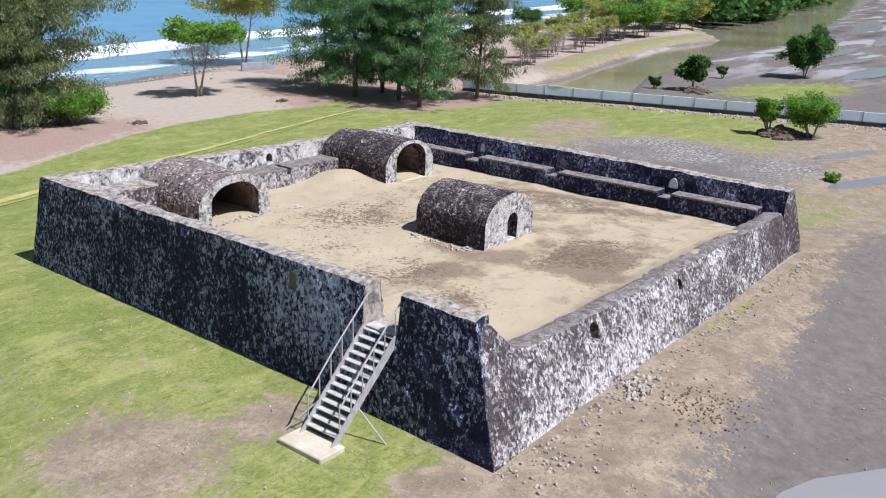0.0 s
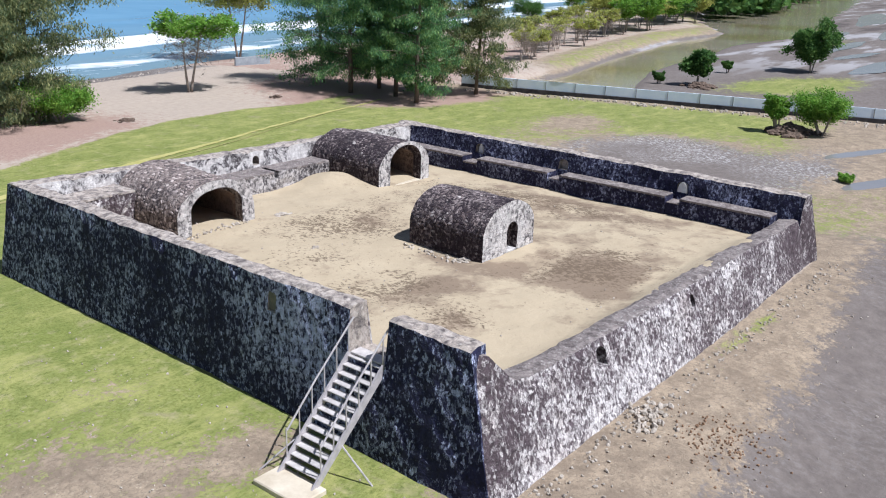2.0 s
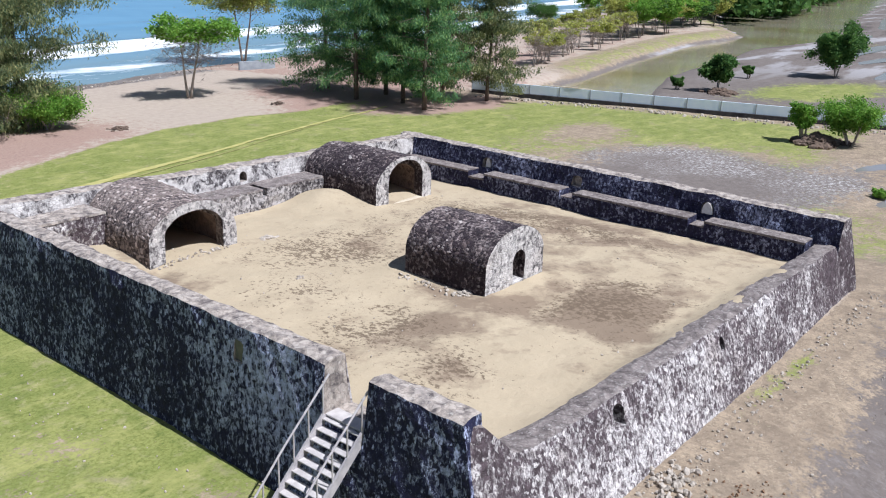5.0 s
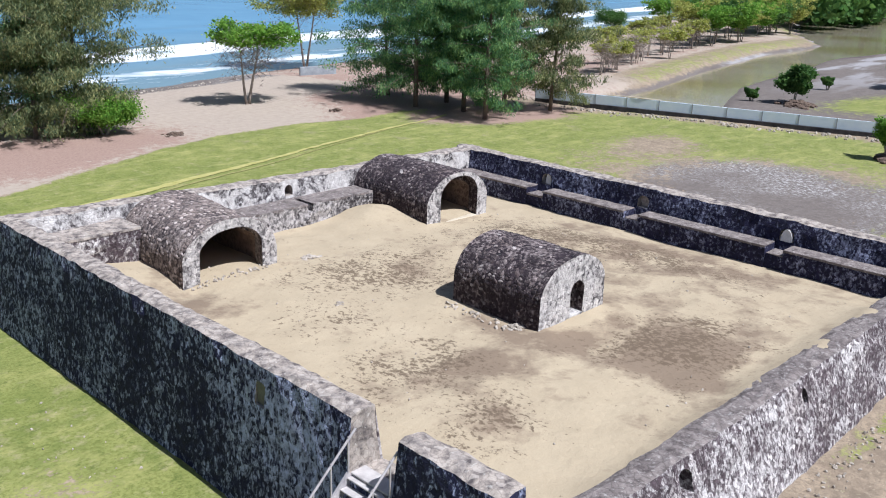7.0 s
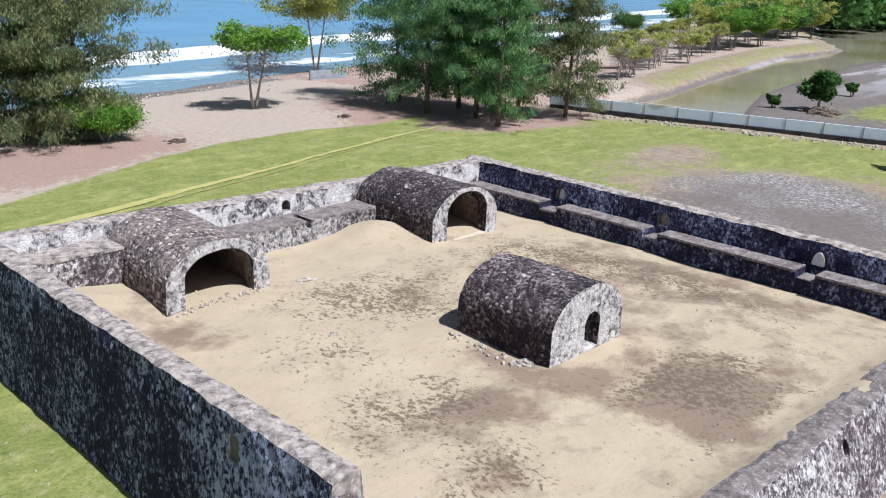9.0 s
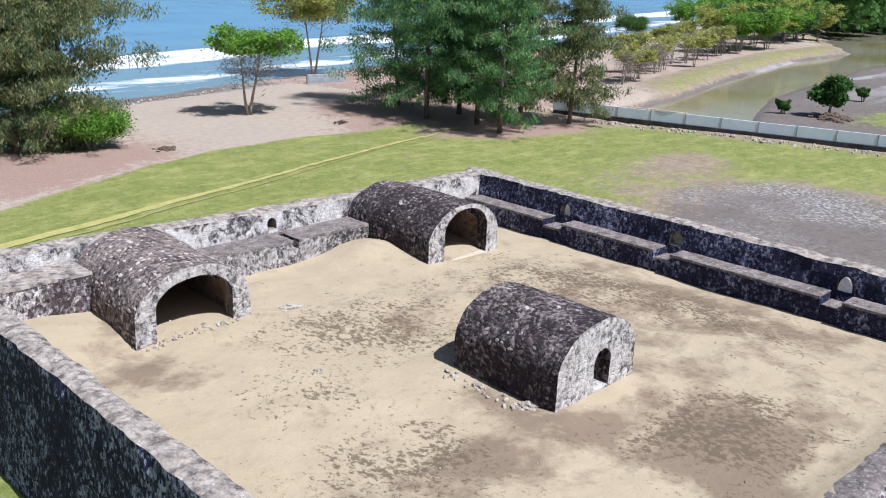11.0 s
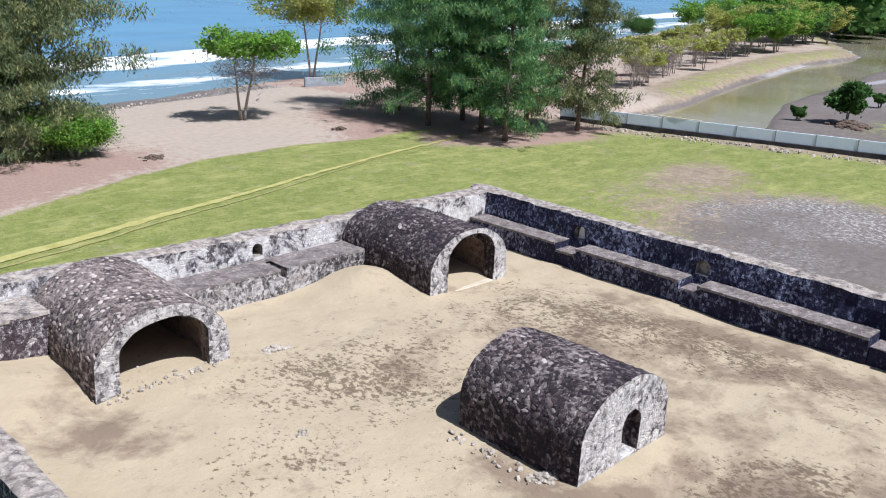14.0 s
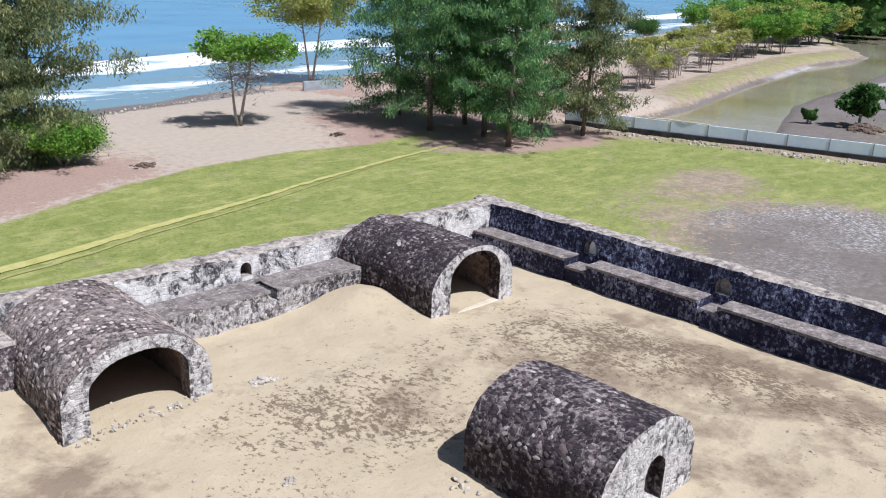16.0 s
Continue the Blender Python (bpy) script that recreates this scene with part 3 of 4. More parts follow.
def wall_samples(length, cuts=(), step=0.28):
    s = list(np.linspace(0, length, int(length / step)))
    for c in cuts:
        s = [v for v in s if abs(v - c) > 0.1] + [c - 0.012, c + 0.012]
    return sorted(s)


def wall(name, rows, label, materials):
    """rows: for each place along the wall its outer foot, outer top, inner top and inner foot."""
    out = []
    for i, (of, ot, it, inf) in enumerate(rows):
        of, ot, it, inf = Vector(of), Vector(ot), Vector(it), Vector(inf)
        ring = []
        for k in range(11):
            ring.append(of.lerp(ot, k / 10))
        for k in range(1, 5):
            ring.append(ot.lerp(it, k / 4))
        for k in range(1, 6):
            ring.append(it.lerp(inf, k / 5))
        moved = []
        for k, p in enumerate(ring):
            q = p.copy()
            q.x += wob(p + Vector((5, 0, 0)), 0.05, 1.7) + wob(p, 0.035, 4.5)
            q.y += wob(p + Vector((0, 9, 0)), 0.05, 1.7) + wob(p + Vector((3, 0, 2)), 0.035, 4.5)
            if k > 7:
                q.z += wob(p + Vector((0, 0, 4)), 0.06, 1.1) + wob(p + Vector((0, 0, 8)), 0.05, 4.0)
            if k == 10 or k == 14:
                q.z -= 0.05
            moved.append(q)
        out.append(moved)
    bm = loft(out, True, lambda k: 1 if 10 <= k <= 13 else (0 if k < 10 else 2))
    ob = part(name, bm, materials, smooth=False)
    return tagged(ob, label, "fort wall", kind="structure")


rows = []
for s in wall_samples(22.55, (2.60, 4.00)):
    y = s - 0.2
    x = lerp(-1.1, -0.97, y / 22.3)
    z = step_at(y, A_TOP)
    foot_x = step_at(y, [(-0.2, -1.8), (3, -1.62), (10, -1.35), (23, -1.42)])
    foot_y = y - 1.5 * smooth(2.0, -0.2, y) + 0.9 * smooth(20, 22.3, y)
    k = min(1.0, (z + 0.35) / 4.65)
    out_x = lerp(foot_x, x, k)
    rows.append(((foot_x, foot_y, -0.35), (out_x, lerp(foot_y, y, k), z), (x + (0.66 if z > 3.5 else 0.9), y, z), (x + 0.8, y, 1.6)))
wall_a = wall("wall_west", rows, "battered fort wall of blackened rubble, outer face tinted blue for shade, with a stair gap", (MAT_WALL_A, MAT_CAP, MAT_WALL_B))

rows = []
for s in wall_samples(24.75):
    x = s - 1.06
    z = step_at(x, B_TOP)
    foot_x = x - 0.72 * smooth(2.0, -1.06, x) + 0.75 * smooth(21, 23.7, x)
    foot_y = step_at(x, [(-1.1, -1.72), (2, -1.6), (14, -1.5), (24, -1.0)])
    top_y = step_at(x, [(-1.1, -0.2), (0.3, -0.45), (4, -0.42), (24, -0.45)])
    rows.append(((foot_x, foot_y, -0.35), (x, top_y, z), (x, 0.38 + 0.1 * noise.noise(Vector((x * 0.5, 0, 0))), z - 0.1), (x, 0.5, 1.6)))
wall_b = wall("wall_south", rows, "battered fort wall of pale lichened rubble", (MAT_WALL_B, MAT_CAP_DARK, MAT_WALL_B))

rows = []
for s in wall_samples(23.6):
    y = s - 0.55
    z = step_at(y, C_TOP)
    rows.append(((24.3, y - 0.6 * smooth(2, -0.5, y), -0.35), (23.3, y, z), (22.5, y, z), (22.2, y, 1.6)))
wall_c = wall("wall_east", rows, "low blackened parapet wall with gun niches, inner face tinted blue for shade", (MAT_WALL_B, MAT_CAP, MAT_WALL_C))

rows = []
for s in wall_samples(24.2):
    x = s - 0.97
    z = step_at(x, D_TOP)
    yo = step_at(x, [(-1, 22.3), (4, 22.75), (23, 22.85)])
    rows.append(((x, yo + 0.9, -0.35), (x, yo, z), (x, yo - 0.8, z - 0.02), (x, yo - 0.9, 1.6)))
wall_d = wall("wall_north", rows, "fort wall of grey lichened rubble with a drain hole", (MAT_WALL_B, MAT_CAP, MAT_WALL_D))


def arch_cutter(centre, axis_, width, height, length, narrow=1.0, rise=0.45):
    """An arched bar whose sill middle lies at centre, running along x or y."""
    bm = bmesh.new()
    ends = []
    for e, k in ((-0.5, 1.0), (0.5, narrow)):
        ring = []
        for u, v in [(-0.5, 0)] + [(0.5 * math.cos(math.pi * (1 - i / 8)), 1 - rise + rise * math.sin(math.pi * i / 8)) for i in range(9)] + [(0.5, 0)]:
            u, v = u * width * k, v * height
            off = e * length
            p = (off, u, v) if axis_ == "x" else (u, off, v)
            ring.append(bm.verts.new(Vector(centre) + Vector(p)))
        ends.append(ring)
    n = len(ends[0])
    for k in range(n):
        bm.faces.new((ends[0][k], ends[0][(k + 1) % n], ends[1][(k + 1) % n], ends[1][k]))
    bm.faces.new(ends[0][::-1])
    bm.faces.new(ends[1])
    bmesh.ops.recalc_face_normals(bm, faces=bm.faces)
    return bm


def cut(ob, bms):
    """Takes the cutters out of ob's mesh for good."""
    for bm in bms:
        tool = part("cutter", bm, MAT_CAP)
        mod = ob.modifiers.new("cut", "BOOLEAN")
        mod.object, mod.operation, mod.solver = tool, "DIFFERENCE", "EXACT"
        dg = bpy.context.evaluated_depsgraph_get()
        me = bpy.data.meshes.new_from_object(ob.evaluated_get(dg))
        ob.modifiers.clear()
        ob.data = me
        bpy.data.objects.remove(tool)


cut(wall_c, [arch_cutter((22.2, y, 2.80), "x", 0.56, 0.52, 0.95) for y in (5.05, 11.6, 16.95)])
for ny, mat, nx, nw in ((5.05, MAT_LIME, 22.44, 0.46), (11.6, MAT_CAP, 22.68, 0.53), (16.95, MAT_LIME, 22.58, 0.30)):
    part("niche_lining", arch_cutter((nx, ny, 2.79), "x", nw, 0.50, 0.12, 1.0, 0.82), mat, wall_c, "whitewashed back of an arched niche")
cut(wall_b, [arch_cutter((4.82, -0.5, 1.88), "y", 0.52, 0.60, 1.5, 0.9, 0.3), arch_cutter((11.05, -0.5, 1.92), "y", 0.32, 0.44, 1.5, 0.9, 0.3)])
cut(wall_a, [arch_cutter((-1.25, 6.87, 3.31), "x", 0.36, 0.56, 0.44, 1.0, 0.1)])
cut(wall_d, [arch_cutter((10.9, 22.0, 3.14), "y", 0.42, 0.45, 1.1)])


def wall_patch():
    """The blocked loophole in the west wall."""
    bm = bmesh.new()
    box(bm, (-1.10, 6.68, 3.28), (-0.85, 7.06, 3.90), 0.03)
    part("blocked_loophole", bm, MAT_PATCH, wall_a, "olive-grey mortar blocking a loophole")


wall_patch()


def sand_height(x, y):
    z = SAND + 0.09 * noise.noise(Vector((x * 0.3, y * 0.3, 1))) + 0.045 * noise.noise(Vector((x * 1.0, y * 1.0, 5))) + 0.012 * noise.noise(Vector((x * 3.1, y * 3.1, 2)))
    z += 0.42 * blob(x, y, 13.7, 19.7, 1.4, 1.3) - 0.24 * blob(x, y, 16.4, 16.6, 2.2, 1.2) - 0.18 * blob(x, y, 9.8, 20.4, 3.0, 1.2)
    z += 0.50 * blob(x, y, 1.2, 19.2, 1.5, 1.8) + 0.4 * blob(x, y, -0.3, 12, 0.9, 6) + 0.65 * blob(x, y, -0.5, 3.1, 1.1, 1.3)
    z -= 0.22 * blob(x, y, 2.9, 16.9, 0.8, 0.9)
    z += 0.35 * blob(x, y, 12, 0, 14, 0.7) - 0.1 * blob(x, y, 10, 5.2, 2.2, 1.0)
    z -= 0.42 * smooth(17.5, 21.3, x)
    return z


def build_sand():
    n = 150
    verts, damp = [], []
    for j in range(n + 1):
        for i in range(n + 1):
            x, y = lerp(-0.8, 22.5, i / n), lerp(-0.2, 22.2, j / n)
            verts.append((x, y, sand_height(x, y)))
            d = 0.45 * blob(x, y, 3.5, 4.0, 1.5, 1.2) + 0.2 * blob(x, y, 6.0, 6.5, 1.2, 0.8) + 1.35 * blob(x, y, 10.7, 2.9, 2.3, 1.6) + 0.3 * blob(x, y, 2.3, 17.4, 1.4, 1.2) + 0.5 * blob(x, y, 8.2, 8.0, 0.9, 1.8) + 0.42 * blob(x, y, 17, 7, 5, 7) + 0.3 * blob(x, y, 12, 12.5, 5, 2.5) + 0.35 * blob(x, y, 2.5, 15.5, 2.5, 1.5) + 0.35 * blob(x, y, 6.0, 6.2, 1.6, 1.2) + 0.5 * blob(x, y, 9.6, 5.6, 2.5, 0.9) + 0.3 * blob(x, y, 4.0, 6.8, 2.2, 1.2) + 0.4 * blob(x, y, 20, 9, 1, 5)
            m = 0.7 * blob(x, y, 3.5, 4.0, 1.6, 1.3) + 0.9 * blob(x, y, 11.5, 3.2, 3.0, 2.6) + 0.9 * blob(x, y, 8.5, 14.0, 3.0, 2.5) + 0.7 * blob(x, y, 16, 13.5, 3, 3.5) + 0.8 * blob(x, y, 4.5, 7.5, 2.5, 2.0) + 0.8 * blob(x, y, 18.5, 8.5, 2, 4.5) + 0.6 * blob(x, y, 4.5, 11.5, 1.5, 1.2)
            damp.append((min(1.4, d), min(1, m), 0, 1))
    w = n + 1
    faces = [(j * w + i, j * w + i + 1, (j + 1) * w + i + 1, (j + 1) * w + i) for j in range(n) for i in range(n)]
    ob = raw("courtyard_floor", verts, faces, MAT_SAND, smooth=True)
    a = ob.data.attributes.new("damp", "FLOAT_COLOR", "POINT")
    a.data.foreach_set("color", np.array(damp, dtype=np.float32).ravel())
    tagged(ob, "pale drifted sand filling the fort courtyard", "floor", kind="structure")


build_sand()


def bench(name, x0, x1, y0, y1, z0, z1, mats, label, jitter=0.03, lip=0.05):
    """A masonry block with uneven faces."""
    bm = bmesh.new()
    nx, ny, nz = max(2, int((x1 - x0) / 0.3)), max(2, int((y1 - y0) / 0.3)), max(2, int((z1 - z0) / 0.3))
    grid = {}

    def vert(i, j, k):
        if (i, j, k) not in grid:
            p = Vector((lerp(x0, x1, i / nx), lerp(y0, y1, j / ny), lerp(z0, z1, k / nz)))
            p += Vector((wob(p, jitter, 2.3), wob(p + Vector((7, 0, 0)), jitter, 2.3), wob(p + Vector((0, 7, 0)), jitter, 2.3)))
            grid[i, j, k] = bm.verts.new(p)
        return grid[i, j, k]

    for j in range(ny):
        for k in range(nz):
            bm.faces.new([vert(0, j, k), vert(0, j, k + 1), vert(0, j + 1, k + 1), vert(0, j + 1, k)])
            bm.faces.new([vert(nx, j, k), vert(nx, j + 1, k), vert(nx, j + 1, k + 1), vert(nx, j, k + 1)])
    for i in range(nx):
        for k in range(nz):
            bm.faces.new([vert(i, 0, k), vert(i + 1, 0, k), vert(i + 1, 0, k + 1), vert(i, 0, k + 1)])
            bm.faces.new([vert(i, ny, k), vert(i, ny, k + 1), vert(i + 1, ny, k + 1), vert(i + 1, ny, k)])
    for i in range(nx):
        for j in range(ny):
            f = bm.faces.new([vert(i, j, nz), vert(i + 1, j, nz), vert(i + 1, j + 1, nz), vert(i, j + 1, nz)])
            f.material_index = 1
            bm.faces.new([vert(i, j, 0), vert(i, j + 1, 0), vert(i + 1, j + 1, 0), vert(i + 1, j, 0)])
    ob = part(name, bm, mats)
    rows_ = []
    n_ = max(3, int((max(x1 - x0, y1 - y0)) / 0.3))
    for i in range(n_ + 1):
        if y1 - y0 > x1 - x0:
            y = lerp(y0 + 0.01, y1 - 0.01, i / n_)
            e = lip + wob((x0, y, 0), 0.03, 2.0)
            rows_.append([(x0 - e, y, z1 - 0.05), (x0 - e + 0.01, y, z1 + 0.035), (x1 - 0.02, y, z1 + 0.03 + wob((x1, y, 3), 0.02, 2)), (x1 - 0.02, y, z1 - 0.05)])
        else:
            x = lerp(x0 + 0.01, x1 - 0.01, i / n_)
            e = lip + wob((x, y0, 0), 0.03, 2.0)
            rows_.append([(x, y0 - e, z1 - 0.05), (x, y0 - e + 0.01, z1 + 0.035), (x, y1 - 0.02, z1 + 0.03 + wob((x, y1, 3), 0.02, 2)), (x, y1 - 0.02, z1 - 0.05)])
    part("coping", loft(rows_), mats[1], ob)
    return tagged(ob, label, "masonry bench", "firing benches")


# Bench faces carry the parapet's painted blue shade too.
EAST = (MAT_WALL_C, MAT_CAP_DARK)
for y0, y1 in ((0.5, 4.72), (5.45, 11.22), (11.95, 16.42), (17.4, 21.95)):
    bench("masonry_bench", 21.45, 22.34, y0, y1, 1.3, 2.70, EAST, "long blackened masonry firing bench along the parapet, tinted blue for shade")
for y0, y1 in ((4.75, 5.42), (11.25, 11.92), (16.45, 17.37)):
    bench("masonry_step", 21.5, 22.34, y0, y1, 1.3, 2.42, EAST, "low masonry step between two benches")
back_bench = bench("masonry_bench", 6.85, 14.75, 20.65, 21.98, 1.6, 2.98, (MAT_BENCH, MAT_CAP_DARK), "tall grey masonry bench against the back wall", 0.08, 0.0)
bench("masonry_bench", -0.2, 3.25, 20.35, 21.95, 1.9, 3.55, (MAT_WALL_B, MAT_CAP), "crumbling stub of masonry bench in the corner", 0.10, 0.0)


for piece in (back_bench, *back_bench.children):
    cut(piece, [arch_cutter((11.05, 21.1, 2.66), "y", 0.24, 0.6, 1.05, 1.0, 0.1)])


def arch_points(w, spring, rise, n):
    """From the foot up, over the crown and down again; half width w."""
    pts = [(-w, 0.0)]
    for k in range(n + 1):
        a = math.pi * (1 - k / n)
        pts.append((w * math.cos(a), spring + rise * math.sin(a)))
    pts.append((w, 0.0))
    return pts


def vault(name, x0, x1, y0, y1, z, spring, rise, door, label, skin_material=MAT_VAULT, skew=0.0):
    """A barrel vault with a front wall and an arched door; door: x0, x1, spring, rise, sill, frame depth."""
    root = empty(name, ((x0 + x1) / 2, (y0 + y1) / 2, z), label, "vaulted chamber", "vaulted chambers")
    cx, w = (x0 + x1) / 2, (x1 - x0) / 2
    n = 22
    outer = arch_points(w, spring, rise, n)
    inner = arch_points(w - 0.42, spring - 0.1, rise - 0.36, n)
    dx0, dx1, dsp, drise, sill = door
    dw, dc = (dx1 - dx0) / 2, (dx0 + dx1) / 2 - cx
    hole = [(dc + u, max(v + sill, sill - 0.6)) for u, v in arch_points(dw, dsp, drise, n)]

    def place(u, v, y):
        p = Vector((cx + u + skew * (y - y0), y, z + v - 0.35 * (v <= 0)))
        p.x += wob(p, 0.045, 1.5) + wob(p + Vector((0, 3, 0)), 0.03, 4)
        p.z += wob(p + Vector((4, 0, 0)), 0.05, 1.3)
        return p - root.location

    ys = np.linspace(y0, y1, max(6, int((y1 - y0) / 0.25)))
    bm = bmesh.new()
    skin = [[bm.verts.new(place(u, v, y)) for u, v in outer] for y in ys]
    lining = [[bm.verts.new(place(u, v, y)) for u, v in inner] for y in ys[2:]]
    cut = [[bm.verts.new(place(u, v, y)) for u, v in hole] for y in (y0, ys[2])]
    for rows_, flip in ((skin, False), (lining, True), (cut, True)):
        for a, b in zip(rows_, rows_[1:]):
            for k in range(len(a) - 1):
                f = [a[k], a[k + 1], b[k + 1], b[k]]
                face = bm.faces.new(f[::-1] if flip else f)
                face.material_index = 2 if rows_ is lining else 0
    for k in range(len(outer) - 1):
        f = bm.faces.new((cut[0][k], cut[0][k + 1], skin[0][k + 1], skin[0][k]))
        f.material_index = 1
        bm.faces.new((cut[1][k], lining[0][k], lining[0][k + 1], cut[1][k + 1]))
        bm.faces.new((lining[-1][k], skin[-1][k], skin[-1][k + 1], lining[-1][k + 1]))
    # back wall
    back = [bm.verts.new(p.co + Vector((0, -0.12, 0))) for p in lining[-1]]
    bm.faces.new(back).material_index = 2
    rear = [bm.verts.new(p.co) for p in skin[-1]]
    bm.faces.new(rear)
    bmesh.ops.recalc_face_normals(bm, faces=bm.faces)
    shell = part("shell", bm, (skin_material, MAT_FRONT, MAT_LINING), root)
    if sill > 0.05:
        bm = bmesh.new()
        box(bm, (dc - dw - 0.02, y0 - root.location.y - 0.0, -0.5), (dc + dw + 0.02, y0 - root.location.y + 0.45, sill), 0.02)
        part("sill", bm, MAT_CONCRETE if dw > 0.8 else MAT_FRONT, root)
    return root, cx, w, z, spring, rise, shell, (y0, skew)


V1 = vault("vaulted_chamber", 2.96, 6.8, 17.2, 21.95, 2.08, 0.82, 1.36, (3.62, 6.2, 1.0, 0.85, 0.0), "open-fronted barrel vault of dark rubble half buried in sand", MAT_VAULT_BROWN, 0.06)
V2 = vault("vaulted_chamber", 14.54, 18.32, 17.2, 21.95, 1.95, 0.98, 1.30, (15.36, 17.68, 1.1, 0.86, 0.16), "open-fronted dark barrel vault with a pale plastered arch")
HUT = vault("vaulted_chamber", 8.92, 12.33, 6.78, 10.35, 2.15, 0.95, 1.22, (10.5, 11.2, 0.75, 0.38, 0.18), "small free-standing barrel-vaulted hut with a low door")


# ---- steel stair ----
def build_stair():
    st = empty("steel_stair", (-3.7, 3.1, 0.57), "grey painted steel stair with handrails on a concrete pad", "stair")
    top, foot = (-1.15, 3.05), (-3.7, 0.58)
    ya, yb = 2.48, 3.72

    def P(x, y, z):
        return Vector((x, y, z)) - st.location

    n = 13
    for y, nm in ((ya, "stringer"), (yb, "stringer")):
        bm = bmesh.new()
        d = 0.11
        for off in (0.0,):
            vs = []
            for x, z in ((foot[0] - 0.1, foot[1]), (foot[0] + 0.14, foot[1]), (top[0] + 0.12, top[1] - 0.12), (top[0] - 0.1, top[1] + 0.02)):
                vs.append([bm.verts.new(P(x, y - 0.03, z)), bm.verts.new(P(x, y + 0.03, z))])
            bm.faces.new([v[0] for v in vs])
            bm.faces.new([v[1] for v in vs][::-1])
            for k in range(4):
                a, b = vs[k], vs[(k + 1) % 4]
                bm.faces.new((a[0], a[1], b[1], b[0]))
        bmesh.ops.recalc_face_normals(bm, faces=bm.faces)
        part(nm, bm, MAT_STEEL, st)
    for i in range(1, n + 1):
        t = i / (n + 0.4)
        x, z = lerp(foot[0], top[0], t), lerp(foot[1], top[1], t)
        bm = bmesh.new()
        box(bm, P(x - 0.06, ya + 0.03, z - 0.035), P(x + 0.17, yb - 0.03, z), 0.008)
        part("tread", bm, MAT_TREAD, st)
    bm = bmesh.new()
    box(bm, P(top[0] - 0.02, ya, top[1] - 0.05), P(top[0] + 0.38, yb, top[1]), 0.01)
    part("landing", bm, MAT_TREAD, st)
    for y in (ya, yb):
        bm = bmesh.new()
        hi = [(foot[0] + 0.25, foot[1] + 0.95 + 0.1), (lerp(foot[0], top[0], 0.5), lerp(foot[1], top[1], 0.5) + 0.88), (top[0] + 0.12, top[1] + 0.95)]
        tube(bm, [P(x, y, z) for x, z in hi], 0.027)
        rail = part("handrail", bm, MAT_STEEL, st)
        for i in range(6):
            t = 0.09 + i * 0.176
            x, z = lerp(foot[0], top[0], t), lerp(foot[1], top[1], t)
            bm = bmesh.new()
            tube(bm, [P(x, y, z), P(x, y, z + 0.9)], 0.021, 6)
            part("baluster", bm, MAT_STEEL, rail)
    for y, fx, fy in ((ya, -2.5, 1.6), (yb, -3.9, 4.35)):
        bm = bmesh.new()
        x0 = lerp(foot[0], top[0], 0.37)
        z0 = lerp(foot[1], top[1], 0.33)
        tube(bm, [P(x0, y, z0), P(fx, fy, 0.40)], 0.025, 6)
        part("brace", bm, MAT_STEEL, st)
    bm = bmesh.new()
    box(bm, (-4.42, 2.25, 0.2), (-3.48, 3.95, 0.58), 0.03)
    ob = part("concrete_pad", bm, MAT_CONCRETE)
    tagged(ob, "worn pale concrete pad under the steel stair", "concrete pad")


build_stair()


# ---- low wall at the creek ----
def build_fence():
    d = (FENCE_B - FENCE_A).normalized()
    ang = math.atan2(d.y, d.x)
    total = 72.0
    fw = empty("low_concrete_wall", (FENCE_A.x, FENCE_A.y, 0), "low creek wall of pale blue-grey panels on a footing coloured dark for shade", "wall")
    fw.rotation_euler = (0, 0, ang)
    # Footing strip, its shade put in as near-black colour.
    bm = bmesh.new()
    box(bm, (-2, -0.28, -1.2), (total, 0.1, 0.36), 0.02)
    part("footing", bm, MAT_FOOT, fw)
    n = 24
    for i in range(n):
        bm = bmesh.new()
        lift = 0.03 * noise.noise(Vector((i * 3.1, 0, 0)))
        box(bm, (i * 3 + 0.03 - 2, -0.13, 0.362), (i * 3 + 2.97 - 2, -0.03, 1.24 + lift), 0.01)
        part("panel", bm, MAT_PANEL, fw)
        bm = bmesh.new()
        box(bm, (i * 3 - 2.04, -0.16, 0.36), (i * 3 - 1.96, 0.02, 1.26), 0.01)
        part("post", bm, MAT_POST, fw)
    bm = bmesh.new()
    tube(bm, [(5.2 + 0.62 * k, -0.08 + 0.05 * math.sin(k), 1.30 + 0.03 * math.sin(k * 0.5)) for k in range(9)], 0.045, 8)
    ob = part("pipe", bm, MAT_CONCRETE)
    ob.matrix_basis = Matrix.Translation((FENCE_A.x, FENCE_A.y, 0)) @ Euler((0, 0, ang)).to_matrix().to_4x4()
    tagged(ob, "thin pale pipe lying along the top of the creek wall", "pipe")


build_fence()


# ---- trees ----
def leaves(rng, centres, per, spread, size, droop, stretch=1.0):
    """Many small blades round the given places."""
    c = np.repeat(np.asarray(centres), per, axis=0)
    n = len(c)
    off = rng.normal(0, 1, (n, 3)) * spread
    p = c + off
    d = rng.normal(0, 1, (n, 3))
    d[:, 2] = d[:, 2] * 0.6 - droop
    d /= np.linalg.norm(d, axis=1, keepdims=True)
    s = np.cross(d, rng.normal(0, 1, (n, 3)))
    s /= np.linalg.norm(s, axis=1, keepdims=True) + 1e-9
    L = size * rng.uniform(0.6, 1.4, (n, 1))
    W = L * 0.30 / stretch
    v = np.stack([p - d * L * 0.5, p + s * W, p + d * L * 0.5, p - s * W], 1).reshape(-1, 3)
    f = np.arange(n * 4).reshape(-1, 4)
    return v, f


